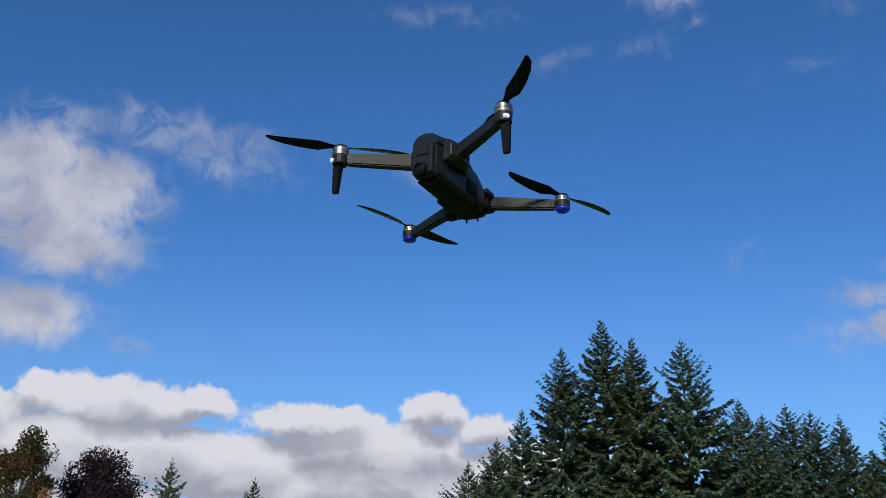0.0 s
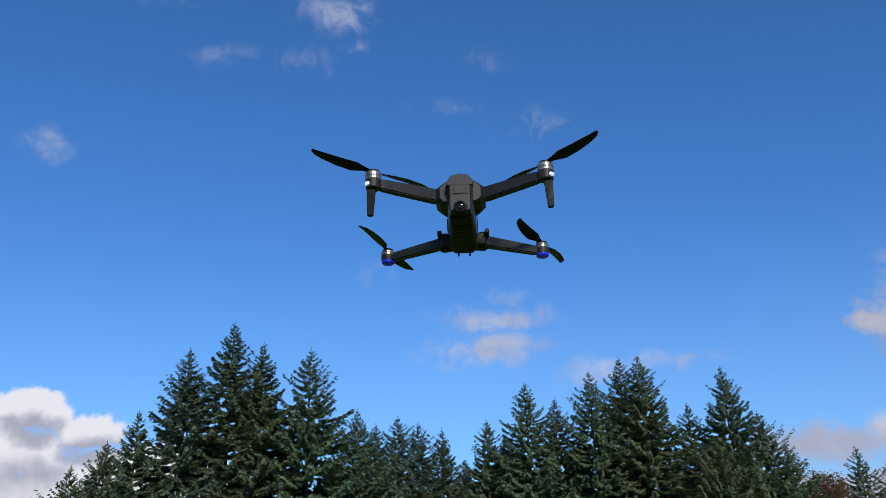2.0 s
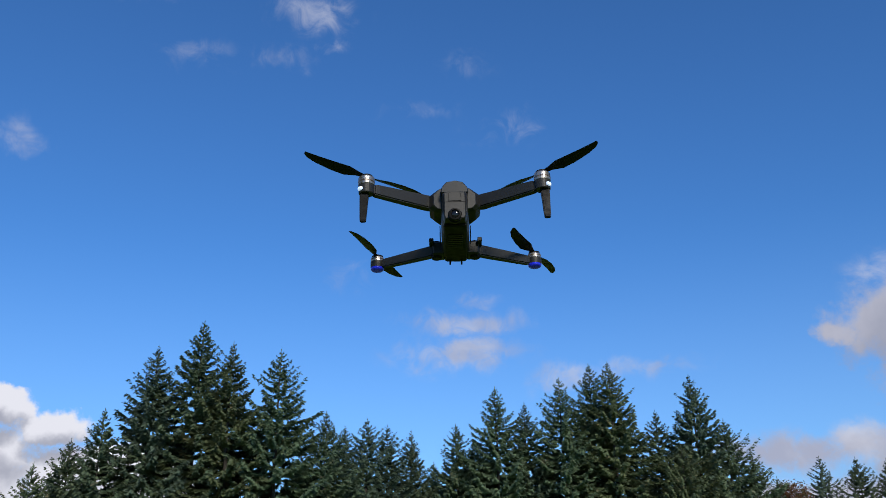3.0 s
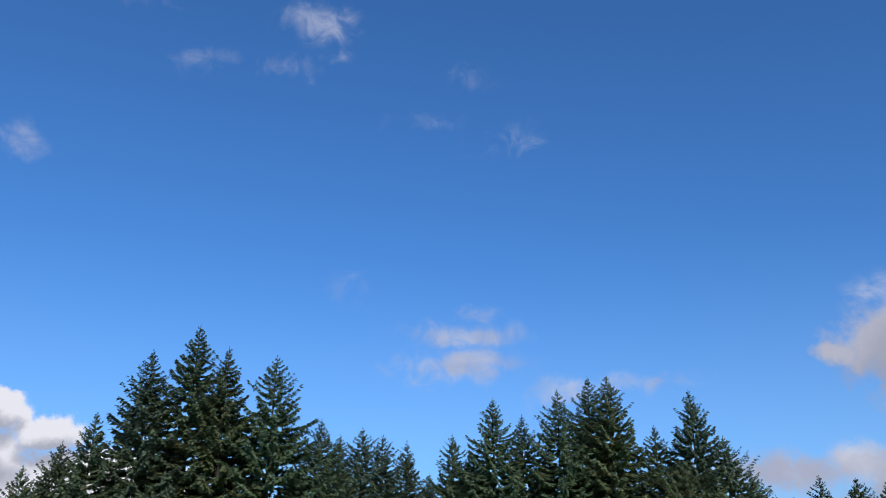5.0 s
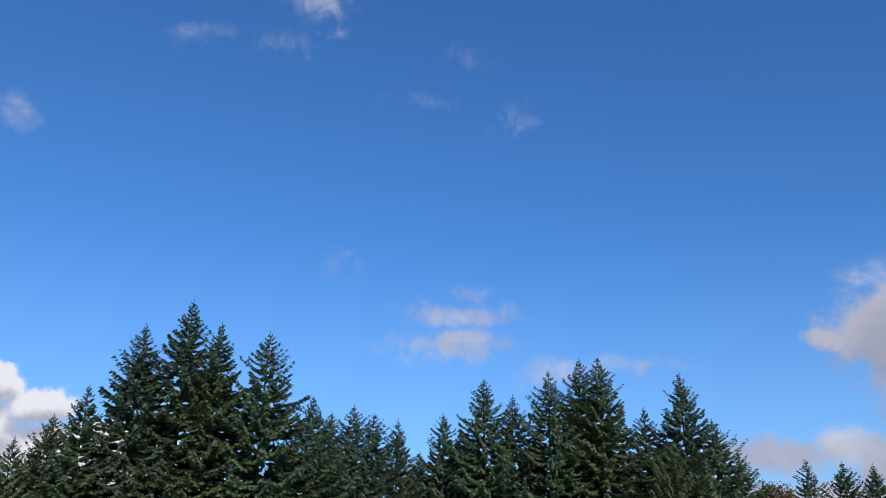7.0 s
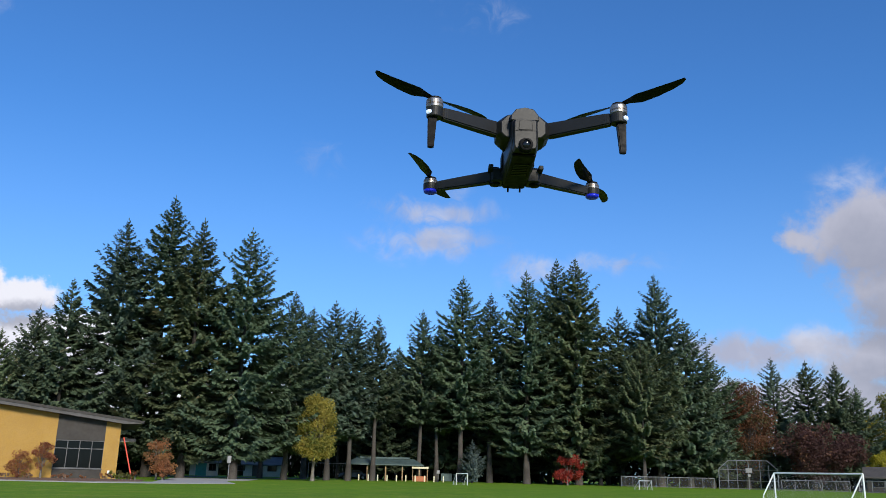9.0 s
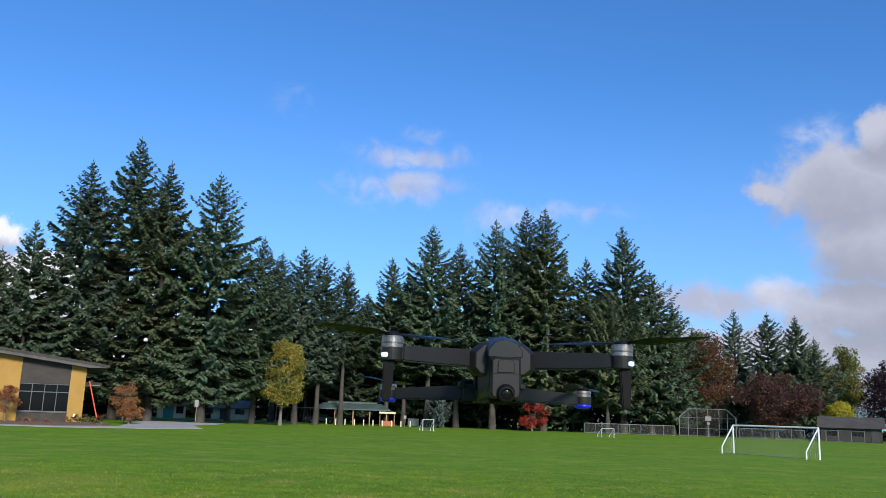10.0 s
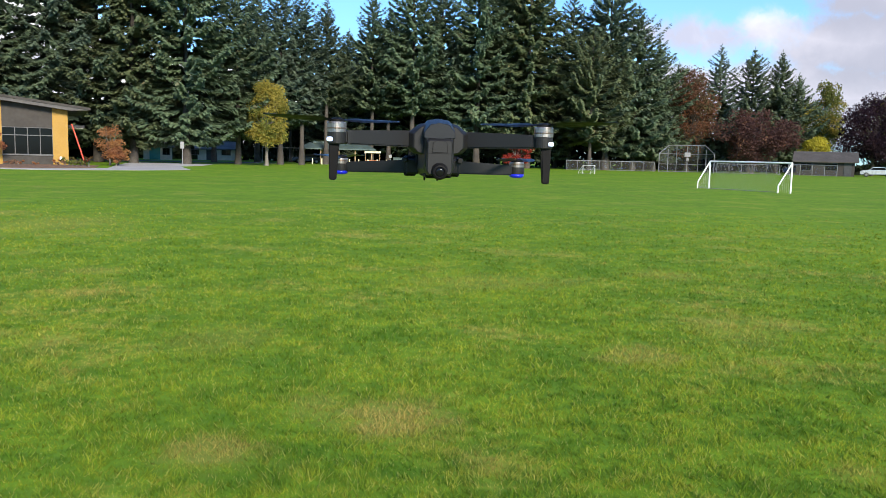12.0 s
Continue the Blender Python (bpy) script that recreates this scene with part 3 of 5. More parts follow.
    spray(c, d, np.linspace(0.45, 0.22, 9), np.full(9, 0.13), d * np.array([1, 1, 0.3]))
    spray(c[-2:], np.array([[0.02, 0, 1.0], [0, 0.03, 1.0]]), np.array([0.5, 0.42]), np.array([0.10, 0.10]), np.array([[0, -1.0, 0.2], [1.0, 0, 0.2]]))
    quads_mesh("crown", np.concatenate(quads), mat, tree, "", np.concatenate(norms))
    return tree


def broadleaf(h, wide, clear, seed, mat, bark, label, p, name="maple_tree", lumps=26, leaves=9000, leaf=0.30, fat=1.0, upright=0.0, category="tree", group=""):
    """A leafy tree: trunk, limbs and a crown of many loose leaf clumps with gaps."""
    rng = np.random.default_rng(seed)
    tree = thing(name, label, category, p, 0.0, group)
    ch = h - clear
    stem = clear + ch * 0.55
    trunk_mesh("trunk", stem, 0.016 * h + 0.05, seed, bark, tree)
    cents, limb = [], None
    for k in range(lumps):
        v = rng.normal(size=3)
        v /= np.linalg.norm(v)
        rad = rng.uniform(0.45, 0.86)
        taper = 1.0 - upright * max(0.0, v[2])
        c = np.array([v[0] * wide * rad * taper, v[1] * wide * rad * taper, clear + ch * 0.5 + v[2] * ch * 0.5 * rad * fat])
        cents.append((c, rng.uniform(0.24, 0.42) * min(wide, ch * 0.5)))
        start = Vector((0, 0, clear * 0.7 + (stem - clear * 0.7) * rng.uniform(0.1, 0.8)))
        limb = rod(start, Vector(c), 0.006 * h * rng.uniform(0.6, 1.3), 0.012, 5, limb)
    part("limbs", limb, bark, tree)
    n = leaves
    pick = rng.integers(0, lumps, n)
    cc = np.array([c for c, r in cents])[pick]
    rr = np.array([r for c, r in cents])[pick]
    d = rng.normal(size=(n, 3))
    d /= np.linalg.norm(d, axis=1)[:, None]
    p0 = cc + d * (rr * rng.uniform(0.25, 1.12, n) ** 0.6)[:, None] * np.array([1, 1, 0.85])
    t = rng.normal(size=(n, 3))
    t /= np.linalg.norm(t, axis=1)[:, None]
    b = np.cross(t, rng.normal(size=(n, 3)))
    b /= np.linalg.norm(b, axis=1)[:, None]
    s = (leaf * rng.uniform(0.5, 1.3, n))[:, None]
    q = np.stack([p0 - t * s * 0.5, p0 - b * s * 0.3, p0 + t * s * 0.5, p0 + b * s * 0.3], 1)
    quads_mesh("crown", q, mat, tree)
    return tree


TALL = "tall dark green fir with drooping boughs at the field edge"
SPIRE = "slender dark fir with bare lower trunk"
# azimuth, elevation of the tip, distance, reach of the lower boughs, bare trunk, needles, spread
FIRS = [
    (-29.6, 7.6, 104, 4.5, 2.0, FIR_WARM, 0.50), (-27.7, 9.2, 106, 4.8, 2.5, FIR, 0.48), (-26.0, 11.05, 104, 4.6, 2.0, FIR, 0.42),
    (-23.2, 15.23, 106, 5.4, 3.0, FIR_BLUE, 0.40), (-20.4, 17.07, 107, 6.0, 3.0, FIR, 0.44), (-18.35, 15.77, 103, 5.4, 2.5, FIR_WARM, 0.40),
    (-15.1, 15.45, 102, 6.0, 3.0, FIR, 0.46), (-11.85, 11.4, 106, 4.6, 4.0, FIR, 0.50), (-9.1, 10.95, 112, 3.6, 6.0, FIR_BLUE, 0.55),
    (-7.7, 10.5, 114, 3.0, 6.0, FIR_BLUE, 0.5), (-6.1, 10.15, 122, 3.8, 9.0, FIR, 0.38), (-3.05, 10.6, 128, 4.6, 9.0, FIR, 0.42),
    (-1.9, 9.6, 130, 4.0, 8.0, FIR, 0.4), (-0.3, 12.95, 127, 5.6, 8.5, FIR, 0.42), (1.65, 11.85, 131, 5.0, 9.0, FIR_BLUE, 0.42),
    (4.1, 13.4, 128, 5.6, 5.0, FIR, 0.42), (6.2, 14.2, 136, 6.0, 6.0, FIR, 0.42), (7.5, 14.2, 129, 6.2, 3.5, FIR_WARM, 0.44),
    (10.3, 10.9, 136, 4.6, 5.0, FIR, 0.42), (12.75, 13.0, 134, 5.6, 4.0, FIR_BLUE, 0.46), (11.7, 8.6, 127, 6.0, 5.0, FIR_WARM, 0.85),
    (14.55, 10.0, 135, 5.0, 3.0, FIR, 0.52), (15.9, 8.0, 138, 4.6, 2.5, FIR, 0.5), (19.8, 7.4, 150, 3.9, 3.0, FIR_BLUE, 0.36),
    (21.8, 7.15, 152, 4.8, 3.0, FIR, 0.55), (23.45, 6.95, 154, 4.6, 3.0, FIR, 0.45), (24.5, 5.6, 156, 4.0, 3.0, FIR, 0.5),
    (-48.9, 7.1, 98, 2.4, 1.5, FIR, 0.34), (-43.6, 6.1, 104, 2.6, 1.5, FIR, 0.36)]
built = []
for k, (az, el, d, reach, clear, needles, spread) in enumerate(FIRS):
    h, reach = tip_z(el, d), reach * 1.2
    built.append(conifer(h, reach, clear, 40 + k, needles, spread, 0.60 if 2 < k < 7 else 0.54, 0.40, TALL if clear < 5 else SPIRE, at(az, d)))
# the wood behind: the same kinds of tree, deeper in and lower in the view
BEHIND = [(-31.5, 118, 0), (-28.6, 125, 1), (-25.0, 122, 8), (-13.4, 122, 12), (-10.6, 130, 13),
          (-8.4, 140, 11), (-4.6, 146, 12), (-2.4, 150, 13), (0.7, 148, 14), (2.9, 146, 12), (5.1, 152, 11), (9.4, 142, 12),
          (12.4, 152, 18), (15.3, 152, 22), (17.2, 158, 22), (5.6, 141, 21), (3.3, 138, 22), (-1.2, 141, 21), (-5.2, 133, 22), (8.9, 133, 22)]
for k, (az, d, src) in enumerate(BEHIND):
    ob = built[src]
    s = 0.80 + 0.16 * math.sin(k * 2.3)
    c = copy_thing(ob, Matrix.Translation(at(az, d)) @ Matrix.Rotation(k * 1.9, 4, "Z") @ Matrix.Diagonal((s * 1.1, s * 1.1, s, 1)))
    c["label"] = "dark fir deeper in the wood behind the field"


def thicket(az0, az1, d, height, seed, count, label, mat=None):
    """Low undergrowth that fills gaps; the wood's shade is put into its dark colour."""
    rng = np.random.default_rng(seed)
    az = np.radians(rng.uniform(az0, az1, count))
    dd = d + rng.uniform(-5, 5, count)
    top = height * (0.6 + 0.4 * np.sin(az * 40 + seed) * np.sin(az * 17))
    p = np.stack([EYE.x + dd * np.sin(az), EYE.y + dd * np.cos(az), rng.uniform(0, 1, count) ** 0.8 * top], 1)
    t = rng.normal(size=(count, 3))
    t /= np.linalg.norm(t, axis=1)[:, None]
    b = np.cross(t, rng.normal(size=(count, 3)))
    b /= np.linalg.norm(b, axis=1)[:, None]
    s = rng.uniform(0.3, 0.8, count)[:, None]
    ob = quads_mesh("undergrowth", np.stack([p - t * s, p - b * s * 0.6, p + t * s, p + b * s * 0.6], 1), mat or SHADE_LEAF, None, label)
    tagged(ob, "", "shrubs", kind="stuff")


thicket(-34, 18, 158, 13.0, 3, 28000, "undergrowth with the wood's shade put into its dark colour")
thicket(-9, 3, 150, 17.0, 8, 11000, "undergrowth with the wood's shade put into its dark colour")
thicket(-20, -12, 172, 12.0, 6, 6000, "undergrowth with the wood's shade put into its dark colour")
thicket(-40, -19, 132, 11.0, 5, 11000, "undergrowth behind the tall firs, shade put into its dark colour")
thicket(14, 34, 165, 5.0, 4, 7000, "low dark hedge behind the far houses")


# ---- the drone, hovering in front of the camera
def build_drone():
    d = thing("drone", "dark grey folding camera drone hovering above the field", "drone", (0, 0, 1.70), 2.96)
    # front motors at y = 0, rear motors lower and behind; nose towards -y

    def ring(y, pts):
        full = pts + [(-x, z) for x, z in reversed(pts)]
        return [(x, y, z) for x, z in full]
    # hull: slim spine, with wide shoulders in front
    spine = loft([ring(0.020, [(0.0, 0.006), (0.012, 0.005), (0.017, -0.010), (0.018, -0.040), (0.015, -0.050), (0.0, -0.050)]),
                  ring(0.032, [(0.0, 0.006), (0.015, 0.005), (0.019, -0.010), (0.019, -0.048), (0.016, -0.053), (0.0, -0.053)]),
                  ring(0.090, [(0.0, 0.007), (0.018, 0.005), (0.022, -0.012), (0.021, -0.049), (0.017, -0.055), (0.0, -0.055)]),
                  ring(0.140, [(0.0, 0.000), (0.018, -0.002), (0.022, -0.018), (0.021, -0.051), (0.018, -0.057), (0.0, -0.057)]),
                  ring(0.172, [(0.0, -0.010), (0.014, -0.012), (0.019, -0.026), (0.019, -0.052), (0.015, -0.057), (0.0, -0.057)])])
    bmesh.ops.bevel(spine, geom=list(spine.edges), offset=0.0012, segments=1, affect="EDGES")
    body = part("body", spine, BODY_PLASTIC, d)
    part("belly_plate", box(-0.0165, 0.0165, 0.030, 0.165, -0.0590, -0.0540, 0.0015), BLACK_PLASTIC, body, "matt black underside plate")
    for k in range(7):
        part("vent_slot", box(-0.011, 0.011, 0.060 + k * 0.007, 0.0635 + k * 0.007, -0.0604, -0.0588, 0.0004), BODY_PLASTIC, body)
    for sx in (-1, 1):
        sh = loft([[(sx * x, y, z) for x, z in ((0.014, 0.006), (0.022, 0.004), (0.031, -0.005), (0.031, -0.022), (0.025, -0.028), (0.014, -0.030))] for y in (0.036,)]
                  + [[(sx * x, y, z) for x, z in ((0.014, 0.0095), (0.024, 0.0075), (0.0375, -0.003), (0.0375, -0.022), (0.030, -0.029), (0.014, -0.031))] for y in (0.046, 0.078)]
                  + [[(sx * x, y, z) for x, z in ((0.014, 0.007), (0.020, 0.004), (0.026, -0.004), (0.026, -0.020), (0.022, -0.026), (0.014, -0.028))] for y in (0.100,)])
        bmesh.ops.bevel(sh, geom=list(sh.edges), offset=0.0009, segments=1, affect="EDGES")
        shoulder = part("shoulder", sh, BODY_PLASTIC, d)
        part("seam", box(min(sx * 0.0378, sx * 0.0386), max(sx * 0.0378, sx * 0.0386), 0.047, 0.077, -0.0125, -0.0118), BLACK_PLASTIC, shoulder)
        # rear hinge block
        hb = box(min(sx * 0.017, sx * 0.036), max(sx * 0.017, sx * 0.036), 0.138, 0.166, -0.057, -0.036, 0.002)
        hinge = part("hinge_block", hb, BODY_PLASTIC, d)
        part("hinge_pin", moved(lathe([(0.007, -0.060), (0.0085, -0.058), (0.0085, -0.034), (0.007, -0.032)], 16), Matrix.Translation((sx * 0.030, 0.152, 0))), BLACK_PLASTIC, hinge)
        part("side_clip", box(min(sx * 0.034, sx * 0.041), max(sx * 0.034, sx * 0.041), 0.128, 0.150, -0.041, -0.034, 0.001), ARM_PLASTIC, hinge, "lighter grey side clip")
        # feet pegs under the tail
        part("tail_peg", rod((sx * 0.009, 0.160, -0.056), (sx * 0.009, 0.162, -0.066), 0.0016, 0.0013, 8), BLACK_PLASTIC, d)
        # side vents
        for k in range(4):
            part("side_vent", box(min(sx * 0.0225, sx * 0.0238), max(sx * 0.0225, sx * 0.0238), 0.104 + 0.007 * k, 0.108 + 0.007 * k, -0.045, -0.025, 0.0003), BLACK_PLASTIC, body)
    # top shell and brow
    top = loft([ring(0.019, [(0.0, 0.0085), (0.0120, 0.0062), (0.0190, -0.0030), (0.0192, -0.0105), (0.0, -0.0105)]),
                ring(0.048, [(0.0, 0.0150), (0.0135, 0.0128), (0.0205, 0.0050), (0.0205, -0.0040), (0.0, -0.0040)]),
                ring(0.110, [(0.0, 0.0115), (0.013, 0.0105), (0.020, 0.0050), (0.020, 0.0000), (0.0, 0.0000)]),
                ring(0.155, [(0.0, -0.0040), (0.010, -0.0050), (0.016, -0.0100), (0.016, -0.0120), (0.0, -0.0120)])])
    bmesh.ops.bevel(top, geom=list(top.edges), offset=0.0009, segments=1, affect="EDGES")
    part("top_shell", top, TOP_PLASTIC, d)
    # nose block with the camera low in it
    nose = loft([ring(0.0120, [(0.0, -0.0130), (0.0128, -0.0130), (0.0150, -0.0145), (0.0152, -0.0500), (0.0132, -0.0545), (0.0, -0.0545)]),
                 ring(0.0165, [(0.0, -0.0108), (0.0135, -0.0110), (0.0160, -0.0130), (0.0162, -0.0510), (0.0140, -0.0555), (0.0, -0.0555)]),
                 ring(0.0280, [(0.0, -0.0090), (0.0150, -0.0092), (0.0172, -0.0110), (0.0172, -0.0510), (0.0150, -0.0560), (0.0, -0.0560)])])
    bmesh.ops.bevel(nose, geom=list(nose.edges), offset=0.0009, segments=1, affect="EDGES")
    nose = part("nose", nose, BODY_PLASTIC, d)

    def plate(y0, y1, k):
        out = [(-0.0090 * k, -0.0160 - 0.0070 * k), (0.0090 * k, -0.0160 - 0.0070 * k), (0.0082 * k, -0.0160 + 0.0045 * k), (0.0050 * k, -0.0160 + 0.0068 * k), (-0.0050 * k, -0.0160 + 0.0068 * k), (-0.0082 * k, -0.0160 + 0.0045 * k)]
        return loft([[(x, y, z - 0.0045) for x, z in out] for y in (y0, y1)])
    part("brow_gap", plate(0.0117, 0.0130, 1.08), BLACK_PLASTIC, nose)
    part("brow_plate", plate(0.0110, 0.0128, 0.98), BODY_PLASTIC, nose)
    part("nose_seam", box(-0.0154, 0.0154, 0.0117, 0.0130, -0.0292, -0.0286), BLACK_PLASTIC, nose)
    # black disc flush with the nose for the recess's shade under the hood, and the barrel
    turn = Matrix.Translation((0, 0.0155, -0.0500)) @ Matrix.Rotation(radians(97), 4, "X")
    part("recess_shade_disc", moved(lathe([(0.0102, -0.004), (0.0106, 0.0), (0.0106, 0.0030), (0.0100, 0.0036)], 24), turn), BLACK_PLASTIC, nose)
    lens = part("camera_barrel", moved(lathe([(0.0088, -0.006), (0.0092, 0.0), (0.0092, 0.0090), (0.0084, 0.0110), (0.0066, 0.0114), (0.0062, 0.0095)], 24), turn), BLACK_PLASTIC, nose, "black camera barrel", soft=False)
    part("lens", moved(lathe([(0.0060, 0.0088), (0.0052, 0.0100), (0.0034, 0.0106), (0.0012, 0.0108)], 24), turn), LENS, lens, "glossy lens", soft=True)

    def arm(a, b, w, h, name, extra):
        """A folding arm, a bevelled bar from hinge a to motor b."""
        a, b = Vector(a), Vector(b)
        u = (b - a).normalized()
        s = u.cross(Vector((0, 0, 1))).normalized()
        z = Vector((0, 0, 1))
        secs = []
        for t, kw, kh in ((0.0, 0.9, 1.0), (0.06, 1.0, 1.08), (0.55, 0.92, 0.98), (0.94, 0.85, 0.88), (1.0, 0.75, 0.8)):
            c = a.lerp(b, t)
            secs.append([c + s * (i * w * kw / 2) + z * (j * h * kh / 2) for i, j in ((-1, -1), (1, -1), (1, 1), (-1, 1))])
        bm = loft(secs)
        bmesh.ops.bevel(bm, geom=list(bm.edges), offset=0.0016, segments=2, affect="EDGES")
        ob = part(name, bm, ARM_PLASTIC, d)
        return ob

    def blade_mesh():
        """One propeller blade along +x: twisted, swept, thin."""
        secs = []
        for t, chord, sweep, pitch in ((0.005, 0.007, 0.0, 10), (0.016, 0.009, 0.0005, 17), (0.032, 0.0190, -0.001, 16), (0.055, 0.0185, -0.001, 12), (0.080, 0.0150, 0.001, 9), (0.096, 0.0105, 0.004, 7), (0.104, 0.0050, 0.0075, 6)):
            c, s = math.cos(radians(pitch)), math.sin(radians(pitch))
            prof = [(-0.5, 0.0), (-0.2, 0.0010), (0.15, 0.0012), (0.5, 0.0002), (0.15, -0.0002), (-0.2, -0.0003)]
            secs.append([(t, sweep + k * chord * c - q * s, 0.002 * t / 0.1 + k * chord * s + q * c) for k, q in prof])
        bm = loft(secs)
        me = bpy.data.meshes.new("blade")
        bm.to_mesh(me)
        bm.free()
        me.materials.append(BLADE_PLASTIC)
        return me
    blade = blade_mesh()

    def rotor(x, y, z, turn, hand, front):
        rb, hz = (0.0118, 0.0) if front else (0.0109, -0.0040)
        motor = part("motor", moved(lathe([(0.0105, -0.0070), (0.0117, -0.0060), (0.0117, 0.0042), (0.0110, 0.0058), (0.0075, 0.0066)] if front else [(0.0098, -0.0075), (0.0108, -0.0068), (0.0108, 0.0004), (0.0102, 0.0018), (0.0072, 0.0026)], 28), Matrix.Translation((x, y, z))), MOTOR_METAL, d, "brushed silver motor can")
        part("motor_band", moved(lathe([(rb, -0.0024), (rb + 0.00015, -0.0020), (rb + 0.00015, -0.0010), (rb, -0.0006)], 28), Matrix.Translation((x, y, z))), COPPER, motor)
        part("motor_cup", moved(lathe([(0.0100, -0.020 if front else -0.0160), (0.0108, -0.0190 if front else -0.0155), (0.0112, -0.010), (0.0112, -0.0055)], 28), Matrix.Translation((x, y, z))), ARM_PLASTIC, d)
        hub = part("propeller_hub", moved(lathe([(0.0082, 0.0060), (0.0090, 0.0068), (0.0090, 0.0088), (0.0060, 0.0102), (0.0040, 0.0108)], 20), Matrix.Translation((x, y, z + hz))), BLACK_PLASTIC, d)
        for k in (0, 1):
            b = new("propeller_blade", blade)
            b.parent = hub
            b.matrix_basis = pose(x, y, z + hz + 0.0080, 0, 0, turn + 180 * k) @ Matrix.Diagonal((1, hand, 1, 1))
        if front:
            leg = loft([[(x + cx * 1.0 + ox, y + cy, z + zz) for cx, cy in ((-r, -r * 0.8), (r, -r * 0.8), (r, r * 0.8), (-r, r * 0.8))] for zz, r, ox in
                        ((-0.063, 0.0040, front * 0.004), (-0.061, 0.0044, front * 0.004), (-0.026, 0.0060, front * 0.003), (-0.012, 0.0064, front * 0.002))])
            bmesh.ops.bevel(leg, geom=list(leg.edges), offset=0.0012, segments=2, affect="EDGES")
            part("landing_leg", leg, BLACK_PLASTIC, d, "tapered black landing leg")
            led = box(-0.0040, 0.0040, -0.0026, 0.0020, -0.0172, -0.0120, 0.0016, seg=2)
            part("headlight", moved(led, Matrix.Translation((x + front * 0.0075, y - 0.0085, z)) @ Matrix.Rotation(radians(front * 50), 4, "Z")), LED_WHITE, d, "lit white headlight")
        else:
            part("tail_light", moved(lathe([(0.0045, -0.0210), (0.0086, -0.0202), (0.0104, -0.0184), (0.0108, -0.0156)], 28), Matrix.Translation((x, y, z))), BLUE_CAP, d, "blue lit cap under the motor", soft=True)

    for sx in (-1, 1):
        arm((sx * 0.034, 0.056, -0.011), (sx * 0.116, 0.004, -0.012), 0.0145, 0.0190, "front_arm", sx)
        arm((sx * 0.033, 0.152, -0.047), (sx * 0.118, 0.193, -0.050), 0.0130, 0.0165, "rear_arm", sx)
    rotor(-0.125, 0.0, 0.0, 219, 1, -1)
    rotor(0.125, 0.0, 0.0, -46, -1, 1)
    rotor(-0.127, 0.196, -0.040, 256, -1, 0)
    rotor(0.127, 0.196, -0.040, 244, 1, 0)
    return d


build_drone()


# ---- the school building
def build_school():
    x0, x1, y0, y1 = -62.0, -32.0, 77.6, 92.0
    b = thing("school_building", "low mustard and grey school building under a sloping roof", "building", (0, 0, 0))
    b.matrix_basis = Matrix.Translation((x1, y0, 0)) @ Matrix.Rotation(radians(24), 4, "Z") @ Matrix.Translation((-x1, -y0, 0))

    def roof_z(x):
        return 5.12 + (x1 + 1.9 - x) * 0.125

    def panel(name, a, c, mat, zb=0.0, zt=None, y=y0, label=""):
        bm = bmesh.new()
        za, zc = (zt, zt) if zt else (roof_z(a) - 0.35, roof_z(c) - 0.35)
        v = [(a, y, zb), (c, y, zb), (c, y, zc), (a, y, za)]
        lo = [bm.verts.new(p) for p in v]
        hi = [bm.verts.new((p[0], p[1] + 0.3, p[2])) for p in v]
        bm.faces.new(lo), bm.faces.new(list(reversed(hi)))
        for i in range(4):
            bm.faces.new((lo[i], hi[i], hi[(i + 1) % 4], lo[(i + 1) % 4]))
        bmesh.ops.recalc_face_normals(bm, faces=bm.faces)
        return part(name, bm, mat, b, label)
    # front: yellow end panel, grey window bay, yellow, grey bay, yellow
    W0, W1 = -37.4, -33.29
    panel("yellow_panel", W1, x1, YELLOW_WALL)
    panel("yellow_panel", -46.0, W0, YELLOW_WALL)
    for a, c in ((W0, W1), (-52.0, -46.0)):
        panel("grey_panel", a, c, GREY_WALL, 0.0, 0.88)
        panel("grey_panel", a, c, GREY_WALL, 3.35)
        win = part("window", box(a, c, y0 + 0.10, y0 + 0.14, 0.88, 3.35), GLASS, b, "dark glazed classroom window")
        n = 4
        for k in range(n + 1):
            xx = a + (c - a) * k / n
            part("mullion", box(xx - 0.035, xx + 0.035, y0 + 0.02, y0 + 0.12, 0.88, 3.35, 0.008), FRAME_GREY, win)
        for zz in (0.9, 2.62, 3.32):
            part("transom", box(a, c, y0 + 0.03, y0 + 0.115, zz - 0.04, zz + 0.04, 0.008), FRAME_GREY, win)
        for k in range(n):
            xa, xb = a + (c - a) * k / n + 0.05, a + (c - a) * (k + 1) / n - 0.05
            part("blind", box(xa, xb, y0 + 0.145, y0 + 0.16, 1.55 + 0.3 * (k % 2), 2.56), BLIND, win)
        part("sill", box(a - 0.05, c + 0.05, y0 - 0.08, y0 + 0.05, 0.80, 0.875, 0.01), FRAME_GREY, b)
    panel("yellow_panel", x0, -52.0, YELLOW_WALL)
    part("side_wall", box(x1 - 0.3, x1, y0 + 0.3, y1, 0, 4.9), YELLOW_WALL, b)
    part("side_wall", box(x0, x0 + 0.3, y0 + 0.3, y1, 0, 8.0), YELLOW_WALL, b)
    part("back_wall", box(x0 + 0.3, x1 - 0.3, y1 - 0.3, y1, 0, 4.9), GREY_WALL, b)
    # wall lamp on the end panel
    part("wall_box", box(-32.75, -32.55, y0 - 0.12, y0 - 0.004, 0.45, 0.75, 0.02), WHITE_PAINT, b)
    # roof slab, thin at its right edge
    bm = bmesh.new()
    xr = x1 + 1.9
